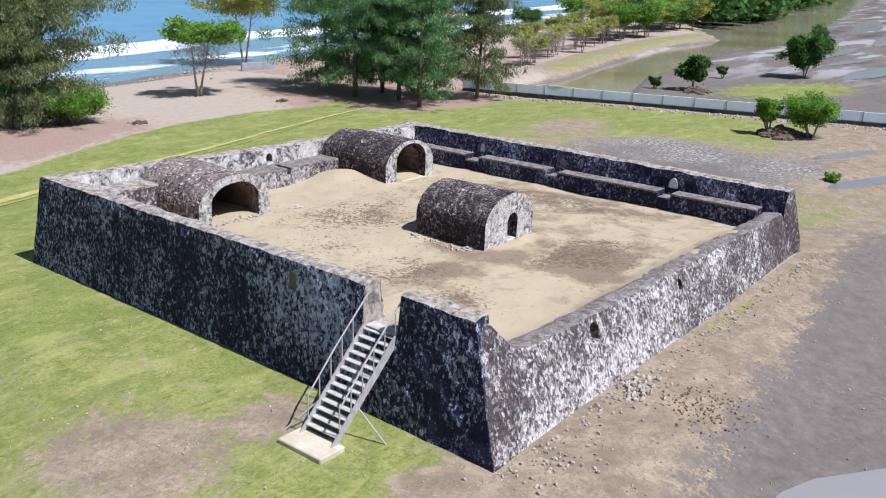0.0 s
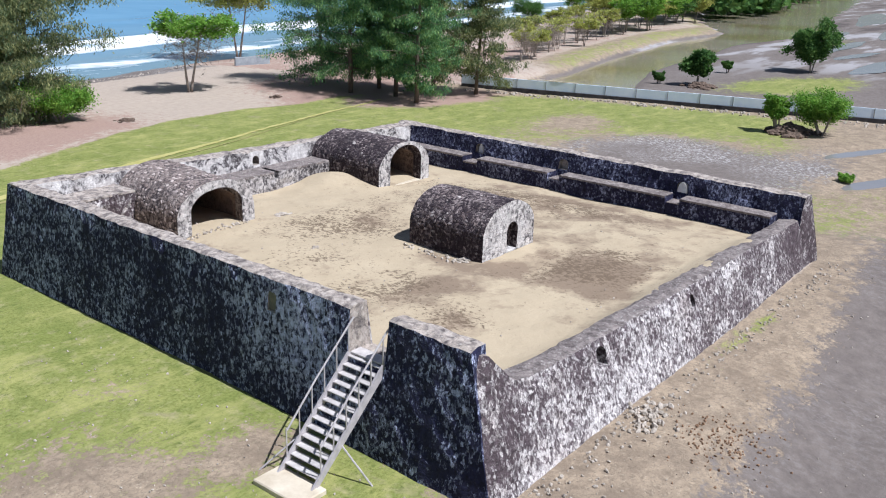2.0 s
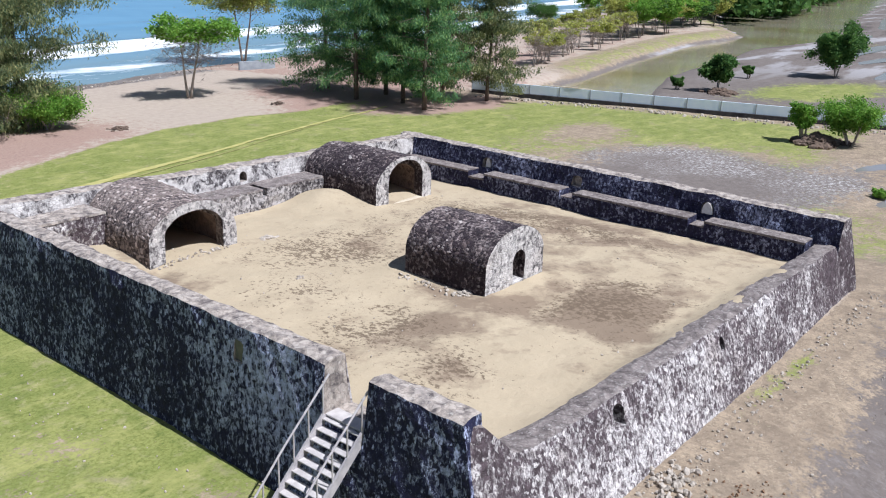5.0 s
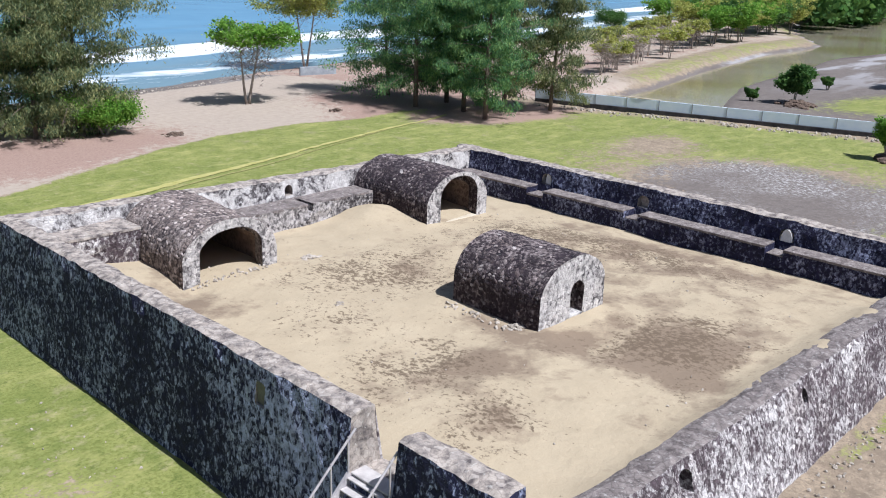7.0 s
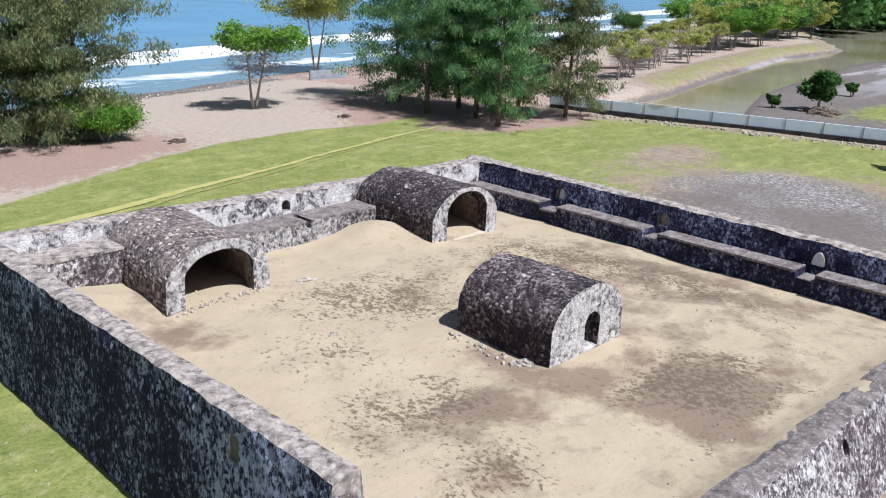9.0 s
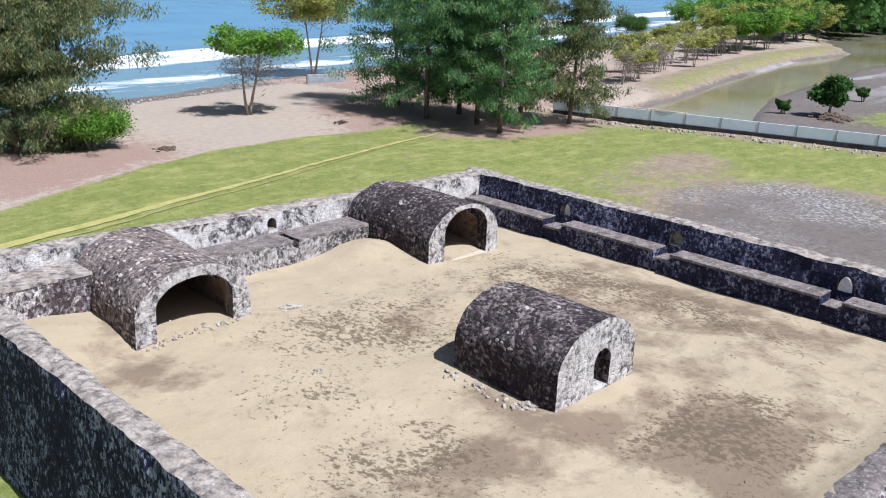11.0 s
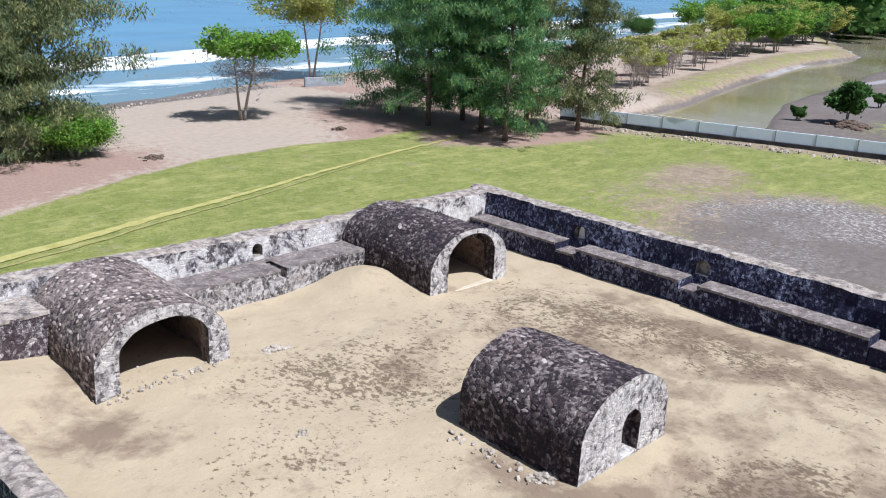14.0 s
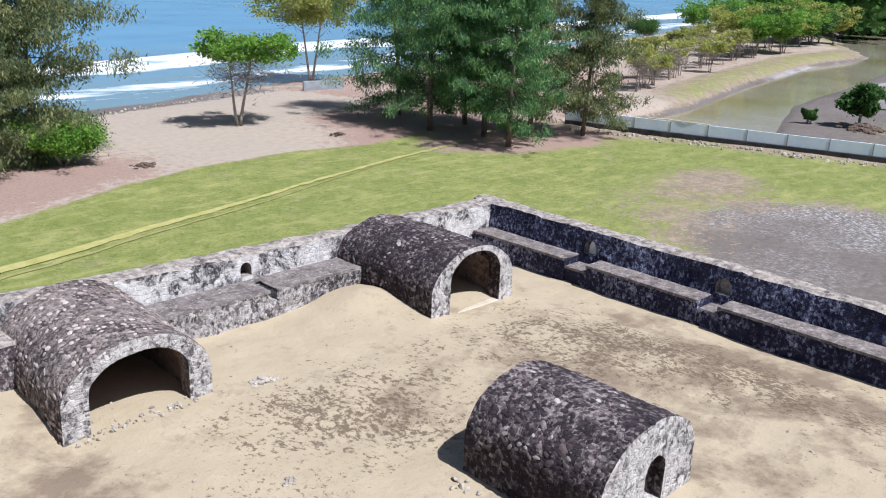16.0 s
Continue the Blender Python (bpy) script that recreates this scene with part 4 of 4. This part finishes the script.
def crown_mesh(name, v, f, material, parent):
    return raw(name, v, f.tolist(), material, parent)


def tree(name, at, height, radius, kind, label, seed, lean=(0, 0), density=1.0, group="trees", material=None, bare=0.0, low=0.09):
    """kind: needle (tall casuarina), broad (spreading crown), bush."""
    rng = np.random.default_rng(seed)
    rnd = random.Random(seed)
    gz = ground_height(at[0], at[1])
    root = empty(name, (at[0], at[1], gz - 0.1), label, "bush" if kind == "bush" else "tree", group)
    bark = MAT_BARK if kind == "needle" else MAT_BARK_PALE
    bm, limbs = bmesh.new(), bmesh.new()
    tips = []
    stems = 1 if kind == "needle" else rnd.choice((2, 3)) if kind == "broad" else 5
    for sidx in range(stems):
        a0 = rnd.uniform(0, 6.28)
        sp = 0.0 if kind == "needle" else (0.28 if kind == "broad" else 0.6) * radius
        topz = height * (0.97 if kind == "needle" else 0.72 if kind == "broad" else 0.6)
        r0 = height * (0.012 if kind == "needle" else 0.009 if group in ("bank trees", "far trees") or name == "beach_tree" else 0.015)
        pts, rad = [], []
        for k in range(9):
            t = k / 8
            pts.append(Vector((lean[0] * t * t + sp * t * math.cos(a0) + 0.15 * math.sin(3 * t + seed) * t + (0.12 * math.cos(a0) if stems > 1 else 0), lean[1] * t * t + sp * t * math.sin(a0) + 0.15 * math.cos(4 * t + seed) * t + (0.12 * math.sin(a0) if stems > 1 else 0), topz * t)))
            rad.append(r0 * (1.15 - t) + 0.015)
        tube(bm, pts, rad, 7)
        nb = int((42 if kind == "needle" else 11 if kind == "broad" else 7) * (1 if kind != "needle" else height / 11))
        for b in range(nb):
            t = (low + (0.98 - low) * (b / nb) ** 0.9) if kind == "needle" else 0.5 + 0.5 * b / nb
            base = pts[min(7, int(t * 8))].lerp(pts[min(8, int(t * 8) + 1)], t * 8 - int(t * 8))
            a = b * 2.4 + rnd.uniform(-0.5, 0.5)
            if kind == "needle":
                prof = (0.45 + 0.55 * math.sin(math.pi * min(1, t * 1.25))) * (1.0 - 0.72 * t ** 2.2)
                ln = radius * prof * rnd.choice((0.55, 0.8, 1.0, 1.2)) * rnd.uniform(0.85, 1.15)
                up = rnd.uniform(-0.25, 0.6)
            else:
                ln = radius * rnd.uniform(0.45, 0.85)
                up = rnd.uniform(0.1, 1.3) if group == "mangroves" else rnd.uniform(0.25, 0.75)
            dirv = Vector((math.cos(a), math.sin(a), up))
            bp = [base, base + dirv * ln * 0.5, base + dirv * ln + Vector((0, 0, -0.12 * ln if kind == "needle" else 0.05 * ln))]
            rb = max(0.012, r0 * 0.32 * (1.1 - t))
            tube(limbs, bp, [rb, rb * 0.7, rb * 0.3], 5)
            m = 9 if kind == "needle" else 4
            for j in range(m):
                u = 0.3 + 0.75 * j / m
                if kind == "needle":
                    reach = 0.16 * radius * u
                    q = bp[0].lerp(bp[2], u) + Vector((rnd.gauss(0, reach), rnd.gauss(0, reach), rnd.gauss(-0.05, 0.035 * radius)))
                    if j % 2:
                        tube(limbs, [bp[0].lerp(bp[2], u * 0.9), q], [rb * 0.3, 0.006], 3)
                else:
                    q = bp[0].lerp(bp[2], u) + Vector((rnd.gauss(0, 0.15 * radius * u), rnd.gauss(0, 0.15 * radius * u), rnd.gauss(0, 0.09 * radius)))
                tips.append(q)
            if kind == "broad":
                for j in range(3):
                    e = bp[2] + Vector((rnd.gauss(0, 0.3 * radius), rnd.gauss(0, 0.3 * radius), rnd.uniform(0.05, 0.3) * radius))
                    tube(limbs, [bp[1].lerp(bp[2], 0.6), e], [rb * 0.5, 0.008], 4)
                    tips.append(e)
    part("trunk", bm, bark, root, smooth=True)
    part("branchwork", limbs, bark, root, smooth=True)["kind"] = "stuff"
    tips = np.array([tuple(t) for t in tips])
    if kind == "needle":
        v, f = leaves(rng, tips, int(74 * density), np.array([0.26, 0.26, 0.19]) * (radius / 4.0), 0.28, 1.5, 2.4)
    elif kind == "broad":
        if bare:
            low = tips
            vt, ft = leaves(rng, low, max(2, int(5 * density)), 0.45, 0.55, -0.3, 7.0)
            crown_mesh("twig_haze", vt, ft, MAT_TWIG, root)["kind"] = "stuff"
            tips = tips[tips[:, 2] > np.quantile(tips[:, 2], bare)]
        v, f = leaves(rng, tips, int(26 * density * (2.6 if at[0] < 110 else 1)), np.array([0.13, 0.13, 0.13 if group == "mangroves" else 0.06]) * radius, 0.25 if at[0] < 110 else 0.34, 0.0, 0.85)
    else:
        v, f = leaves(rng, tips, int(110 * density), np.array([0.15, 0.15, 0.13]) * radius, 0.15, 0.3, 0.9)
    crown_mesh("crown", v, f, material or (MAT_NEEDLE if kind == "needle" else MAT_LEAF), root)
    return root


CASU = "tall dark-green casuarina with drooping needles and brown trunk"
for i, (x, y, h, r, ln, mt) in enumerate((
    (48.6, 56.6, 15.5, 5.9, (-1.2, 0.6), MAT_NEEDLE),
    (45.4, 49.4, 16.5, 4.8, (0.2, 0.2), MAT_NEEDLE),
    (46.0, 41.6, 15.5, 4.4, (0.1, -0.1), MAT_NEEDLE),
    (50.0, 50.0, 16.0, 4.6, (0.5, 0.0), MAT_NEEDLE),
    (51.5, 44.2, 15.0, 4.2, (0.6, -0.5), MAT_NEEDLE_OLIVE),
    (54.5, 41.2, 13.0, 4.2, (0.8, -0.8), MAT_NEEDLE_OLIVE),
    (47.5, 45.5, 15.5, 3.8, (0.2, -0.2), MAT_NEEDLE),
)):
    tree("casuarina", (x, y), h, r, "needle", CASU, 10 + i, ln, 1.0, "casuarina grove", mt, low=0.12 if i else 0.07)
for i, (x, y, h, r) in enumerate(((17.5, 56.4, 15.0, 6.0), (11.5, 59.0, 15.0, 5.4), (13.8, 55.2, 11.5, 4.6), (6, 60, 14, 5.0))):
    tree("casuarina", (x, y), h, r, "needle", "olive-green casuarina with a dense bushy crown by the beach", 30 + i, (0.3, 0), 1.5, "beach casuarinas", MAT_NEEDLE_OLIVE if i != 1 else MAT_NEEDLE, low=0.08)
tree("shrub", (18.2, 53.9), 3.2, 2.1, "bush", "bright green feathery shrub under the casuarina", 41, density=1.4, group="shrubs")
tree("sea_almond", (34.4, 59.6), 7.4, 3.1, "broad", "small half-bare tree with a bright green top", 50, density=1.7, bare=0.70)
tree("beach_tree", (57.0, 80.5), 13.5, 5.0, "broad", "tall thin tree with a yellow-green crown near the surf", 51, density=2.6, material=MAT_LEAF_YELLOW, bare=0.08)

# mangroves on the mud and by the creek
tree("mangrove_bush", (58.6, 9.4), 4.4, 1.75, "bush", "bright green mangrove bush on a dark root mound", 60, density=1.3, group="mangroves")
tree("mangrove_bush", (57.6, 12.6), 4.6, 0.85, "bush", "bright green mangrove bush on a dark root mound", 61, density=1.2, group="mangroves")
tree("mangrove", (80.1, 29.5), 3.9, 1.35, "broad", "round dark-green mangrove tree standing on the mud", 62, density=2.2, group="mangroves", material=MAT_LEAF_DARK)
tree("mangrove", (104.4, 24.7), 5.0, 2.3, "broad", "large dark-green mangrove tree standing on the mud", 63, density=2.2, group="mangroves", material=MAT_LEAF_DARK)
tree("mangrove_bush", (78.9, 33.6), 1.9, 0.42, "bush", "slim dark-green mangrove bush on the mud", 64, density=1.4, group="mangroves", material=MAT_LEAF_DARK)
tree("mangrove_bush", (95, 32), 2.2, 0.5, "bush", "slim dark-green mangrove bush on the mud", 65, density=1.4, group="mangroves", material=MAT_LEAF_DARK)
tree("mangrove_bush", (43.3, 3.0), 0.75, 0.28, "bush", "small green seedling beside a puddle", 66, density=0.6, group="mangroves")

rr = random.Random(5)
k = 0
for i in range(24):
    t = i / 23
    x = lerp(75, 126, t) + rr.uniform(-1.5, 1.5)
    y = lerp(52.2, 63.5, t) + rr.uniform(-0.5, 4.5)
    yellow = rr.random() < (0.3 if t < 0.4 else 0.75)
    tree("bank_tree", (x, y), lerp(4.2, 6.8, t) * rr.uniform(0.65, 1.25), rr.uniform(1.1, 1.8), "broad", "thin pale-trunked tree with sparse yellow leaves on the creek bank" if yellow else "thin half-bare pale tree on the creek bank", 100 + i, density=0.55 if yellow else 0.3, group="bank trees", material=MAT_LEAF_YELLOW, bare=0.5 if yellow else 0.85)
for i in range(26):
    x = rr.uniform(128, 190)
    y = 0.16 * (x - 128) + rr.uniform(63.5, 73)
    pick = rr.random()
    mt, lb = (MAT_LEAF_YELLOW, "yellow-green tree on the far bank") if pick < 0.35 else (MAT_LEAF, "leafy green tree on the far bank") if pick < 0.65 else (MAT_LEAF_DARK, "dark-green tree on the far bank")
    tree("far_tree", (x, y), rr.uniform(5.5, 8.5), rr.uniform(2.4, 3.6), "broad", lb, 200 + i, density=1.3, group="far trees", material=mt)


tree("shore_bush", (142, 94), 5.2, 2.6, "bush", "round dark-green bush above the far surf", 240, density=2.0, group="far trees", material=MAT_LEAF_DARK)
for i, (x, y, h, r) in enumerate(((151, 88, 8.5, 3.0), (158, 86, 9.0, 3.2), (168, 84, 8.0, 3.0))):
    tree("far_tree", (x, y), h, r, "broad", "tall thin-stemmed green tree above the far surf", 241 + i, density=1.0, group="far trees", material=MAT_LEAF)


def far_wood():
    """The belt of woods on the horizon, too far to count."""
    rng = np.random.default_rng(9)
    cs = []
    for i in range(330):
        x = rng.uniform(195, 620)
        y = 0.20 * x + rng.uniform(28, 60) + (x - 195) * 0.02
        h = rng.uniform(8, 17)
        for j in range(26):
            a, q = rng.uniform(0, 6.28), rng.uniform(0.15, 1.0)
            r = 4.5 * math.sqrt(max(0.05, 1 - (2 * q - 1.1) ** 2)) * rng.uniform(0.5, 1.0)
            cs.append((x + r * math.cos(a), y + r * math.sin(a), h * q))
    v, f = leaves(rng, np.array(cs), 9, 1.0, 1.7, 0.0, 0.6)
    ob = raw("far_woods", v, f.tolist(), MAT_LEAF_DARK)
    tagged(ob, "dark-green belt of distant woods behind the mudflats", "woods", kind="stuff")


far_wood()


# ---- stones ----
def stone_mesh(name, seed, sx, sy, sz):
    """A worn, slightly domed stone."""
    bm = bmesh.new()
    bmesh.ops.create_icosphere(bm, subdivisions=1, radius=1.0)
    for v in bm.verts:
        n_ = 1 + 0.22 * noise.noise(v.co * 1.7 + Vector((seed * 7.7, 0, 0)))
        c = v.co * n_
        v.co = Vector((math.copysign(abs(c.x) ** 0.8, c.x) * sx, math.copysign(abs(c.y) ** 0.8, c.y) * sy, c.z * sz))
    me = bpy.data.meshes.new(name)
    bm.to_mesh(me)
    bm.free()
    return me


def rocks(name, spots, label, category, material, seed):
    """Loose rubble too small to count, in one mesh."""
    bm = bmesh.new()
    rnd = random.Random(seed)
    for x, y, z, s in spots:
        r = bmesh.ops.create_icosphere(bm, subdivisions=1, radius=s)
        m = Matrix.Translation((x, y, z)) @ Euler((rnd.uniform(0, 6), rnd.uniform(0, 6), rnd.uniform(0, 6))).to_matrix().to_4x4() @ Matrix.Diagonal((1, rnd.uniform(0.6, 1), rnd.uniform(0.35, 0.7), 1))
        for v in r["verts"]:
            v.co = m @ (v.co * rnd.uniform(0.8, 1.2))
    return tagged(part(name, bm, material), label, category, kind="stuff")


rnd = random.Random(3)
d = (FENCE_B - FENCE_A).normalized()
spots = []
for i in range(420):
    s, o = rnd.uniform(-1, 60), rnd.gauss(0, 0.9)
    p = FENCE_A + d * s + Vector((d.y, -d.x)) * (1.3 + abs(o))
    spots.append((p.x, p.y, ground_height(p.x, p.y) + 0.03, rnd.uniform(0.06, 0.24)))
rocks("fence_rubble", spots, "pale rubble stones strewn along the low wall", "rubble", MAT_ROCK, 1)
spots = [(5.3 + rnd.gauss(0, 0.6), -2.0 + rnd.gauss(0, 0.4), 0, rnd.uniform(0.05, 0.15)) for _ in range(90)]
spots += [(rnd.uniform(-2, 24), -1.55 - abs(rnd.gauss(0, 0.45)), 0, rnd.uniform(0.03, 0.08)) for _ in range(330)]
spots += [(-0.2 + rnd.gauss(0, 0.9), -2.6 + rnd.gauss(0, 0.6), 0, rnd.uniform(0.03, 0.09)) for _ in range(60)]
spots = [(x, y, ground_height(x, y) + 0.3 * r, r) for x, y, _, r in spots]
rocks("wall_rubble", spots, "fallen pale stones at the foot of the fort wall", "rubble", MAT_ROCK, 2)
spots = [(rnd.uniform(-9, 40), rnd.uniform(-12, -2), 0, rnd.uniform(0.02, 0.06)) for _ in range(420)]
spots += [(rnd.uniform(-10, -2.2), rnd.uniform(-2, 16), 0, rnd.uniform(0.02, 0.05)) for _ in range(260)]
spots = [(x, y, ground_height(x, y) + 0.3 * r, r) for x, y, _, r in spots]
rocks("soil_pebbles", spots, "small pebbles scattered over the bare soil", "pebbles", MAT_ROCK, 4)
spots = [(5.9 + rnd.gauss(0, 1.0), -4.1 + rnd.gauss(0, 0.7), 0, rnd.uniform(0.02, 0.06)) for _ in range(240)]
spots = [(x, y, ground_height(x, y) + 0.3 * r, r) for x, y, _, r in spots]
rocks("brick_crumbs", spots, "rust-brown crumbs of broken brick on the soil", "rubble", MAT_CRUMB, 6)
spots = []
for i in range(90):
    x, y = rnd.uniform(1.5, 20), rnd.uniform(1, 19)
    spots.append((x, y, sand_height(x, y) + 0.01, rnd.uniform(0.02, 0.06)))
for i in range(34):
    y = rnd.uniform(7.5, 10.2)
    x = 8.7 - abs(rnd.gauss(0, 0.35))
    spots.append((x, y, sand_height(x, y) + 0.02, rnd.uniform(0.04, 0.11)))
for i in range(60):
    x = rnd.uniform(3.2, 6.4)
    y = 17.0 + rnd.gauss(0, 0.10)
    spots.append((x, y, sand_height(x, y) + 0.02, rnd.uniform(0.03, 0.08)))
rocks("sand_pebbles", spots, "pale stones and shell bits lying on the sand", "pebbles", MAT_ROCK, 5)


spots = []
for i in range(60):
    u = rnd.random()
    x, y = lerp(27, 46, u) + rnd.gauss(0, 0.3), lerp(70.0, 76.5, u) + rnd.gauss(0, 0.5)
    spots.append((x, y, ground_height(x, y) + 0.03, rnd.uniform(0.06, 0.2)))
rocks("drift_line", spots, "pale drift debris along the high-water line", "drift debris", MAT_ROCK, 8)


def heap(name, at, r, label, category, material, seed, n=44):
    rnd_ = random.Random(seed)
    bm = bmesh.new()
    for i in range(n):
        s = r * rnd_.uniform(0.08, 0.24)
        q = bmesh.ops.create_icosphere(bm, subdivisions=1, radius=s)
        o = Vector((rnd_.gauss(0, r * 0.42), rnd_.gauss(0, r * 0.32), 0))
        o.z = 0.26 * r * math.exp(-(o.x ** 2 + o.y ** 2) / (0.5 * r) ** 2) * rnd_.uniform(0.2, 1.0)
        for v in q["verts"]:
            v.co = v.co * rnd_.uniform(0.75, 1.25)
            v.co.z *= 0.6
            v.co += o
    ob = part(name, bm, material)
    ob.location = at
    return tagged(ob, label, category, kind="stuff")


heap("stone_heap", (8.1, 16.95, sand_height(8.1, 16.95)), 0.42, "pale broken stone heap half sunk in the sand", "stone heap", MAT_ROCK, 1)
heap("stone_heap", (5.8, 12.45, sand_height(5.8, 12.45)), 0.24, "small pale broken stone on the sand", "stone heap", MAT_ROCK, 2, 18)
heap("stone_heap", (8.75, 7.5, sand_height(8.75, 7.5)), 0.4, "pale fallen stones at the foot of the hut", "stone heap", MAT_ROCK, 3)
heap("debris_heap", (21.9, 50.6, 0.05), 0.75, "dark heap of raked needles on the sand", "debris heap", MAT_DEBRIS, 4)
heap("debris_heap", (38.5, 52.2, 0.05), 0.6, "low dark heap of raked needles on the sand", "debris heap", MAT_DEBRIS, 5)
heap("root_mound", (57.8, 11.6, 0.0), 2.4, "dark mound of mangrove roots and mud", "root mound", MAT_DEBRIS, 6, 160)
heap("root_mound", (79.6, 29.0, -0.2), 2.0, "dark mound of mangrove roots and mud", "root mound", MAT_DEBRIS, 7, 110)

bm = bmesh.new()
box(bm, (-1.0, -0.15, -0.2), (3.4, 0.15, 0.95), 0.03)
ob = part("concrete_block_wall", bm, MAT_POST)
ob.location, ob.rotation_euler = (51.4, 72.8, -0.05), (0, 0, -0.25)
tagged(ob, "short pale concrete wall on the beach", "wall")


# vault stones, last
def clad(v, y0, y1, seed, pick, material, fill):
    """Rubble stones over the back of a vault; the stretch named by pick as parts, the rest joined."""
    root, cx, w, z, spring, rise, shell, (front, skew) = v
    rnd_ = random.Random(seed)
    meshes = [stone_mesh("stone", seed * 10 + i, sx * 0.9, sy * 0.9, 0.022) for i, (sx, sy) in enumerate(((0.09, 0.065), (0.105, 0.07), (0.075, 0.06), (0.125, 0.08), (0.085, 0.078)))]
    per = math.pi * math.sqrt((w * w + rise * rise) / 2)
    rowsn = int((per + 2 * spring) / 0.155)
    rest_v, rest_f = [], []
    made = 0
    for i in range(rowsn):
        s = (i + 0.5) / rowsn * (per + 2 * spring)
        y = y0 + 0.06 + rnd_.uniform(0, 0.1)
        while y < y1 - 0.06:
            me = rnd_.choice(meshes)
            ss = s + rnd_.uniform(-0.03, 0.03)
            if ss < spring:
                u, vv, nx, nz = -w, ss, -1, 0
            elif ss > per + spring:
                u, vv, nx, nz = w, per + 2 * spring - ss, 1, 0
            else:
                a = math.pi * (1 - (ss - spring) / per)
                u, vv = w * math.cos(a), spring + rise * math.sin(a)
                nx, nz = math.cos(a) / w, math.sin(a) / rise
            if rnd_.random() < fill:
                nrm = Vector((nx, 0, nz)).normalized()
                p = Vector((cx + u + skew * (y - front), y, z + vv))
                q = p.copy()
                q.x += wob(p, 0.045, 1.5) + wob(p + Vector((0, 3, 0)), 0.03, 4)
                q.z += wob(p + Vector((4, 0, 0)), 0.05, 1.3)
                t1 = Vector((0, 1, 0))
                t2 = nrm.cross(t1)
                rot = Matrix((t1, t2, nrm)).transposed().to_4x4() @ pose(0, 0, 0, rnd_.uniform(-5, 5), rnd_.uniform(-5, 5), rnd_.uniform(-50, 50)) @ Matrix.Diagonal((rnd_.uniform(0.65, 1.35), rnd_.uniform(0.6, 1.15), rnd_.uniform(0.7, 1.2), 1))
                m = Matrix.Translation(q - root.location + nrm * rnd_.uniform(-0.018, 0.002)) @ rot
                if made < 300 and pick(u, vv, y):
                    o = new("stone", me)
                    o.parent = shell
                    o.matrix_basis = m
                    made += 1
                else:
                    b = len(rest_v)
                    rest_v += [m @ x.co for x in me.vertices]
                    rest_f += [tuple(b + k for k in pl.vertices) for pl in me.polygons]
            y += rnd_.uniform(0.15, 0.23)
    for me in meshes:
        me.materials.append(material)
    o = raw("rubble_facing", rest_v, rest_f, material, shell)
    o["kind"] = "stuff"


clad(HUT, 6.8, 10.33, 1, lambda u, v, y: u < 0.3 and v > 0.7, MAT_STONE, 0.84)
clad(V1, 17.2, 21.9, 2, lambda u, v, y: y < 20 and v > 1.0, MAT_STONE_PALE, 0.86)
clad(V2, 17.2, 21.9, 3, lambda u, v, y: y < 20 and v > 1.0, MAT_STONE, 0.82)
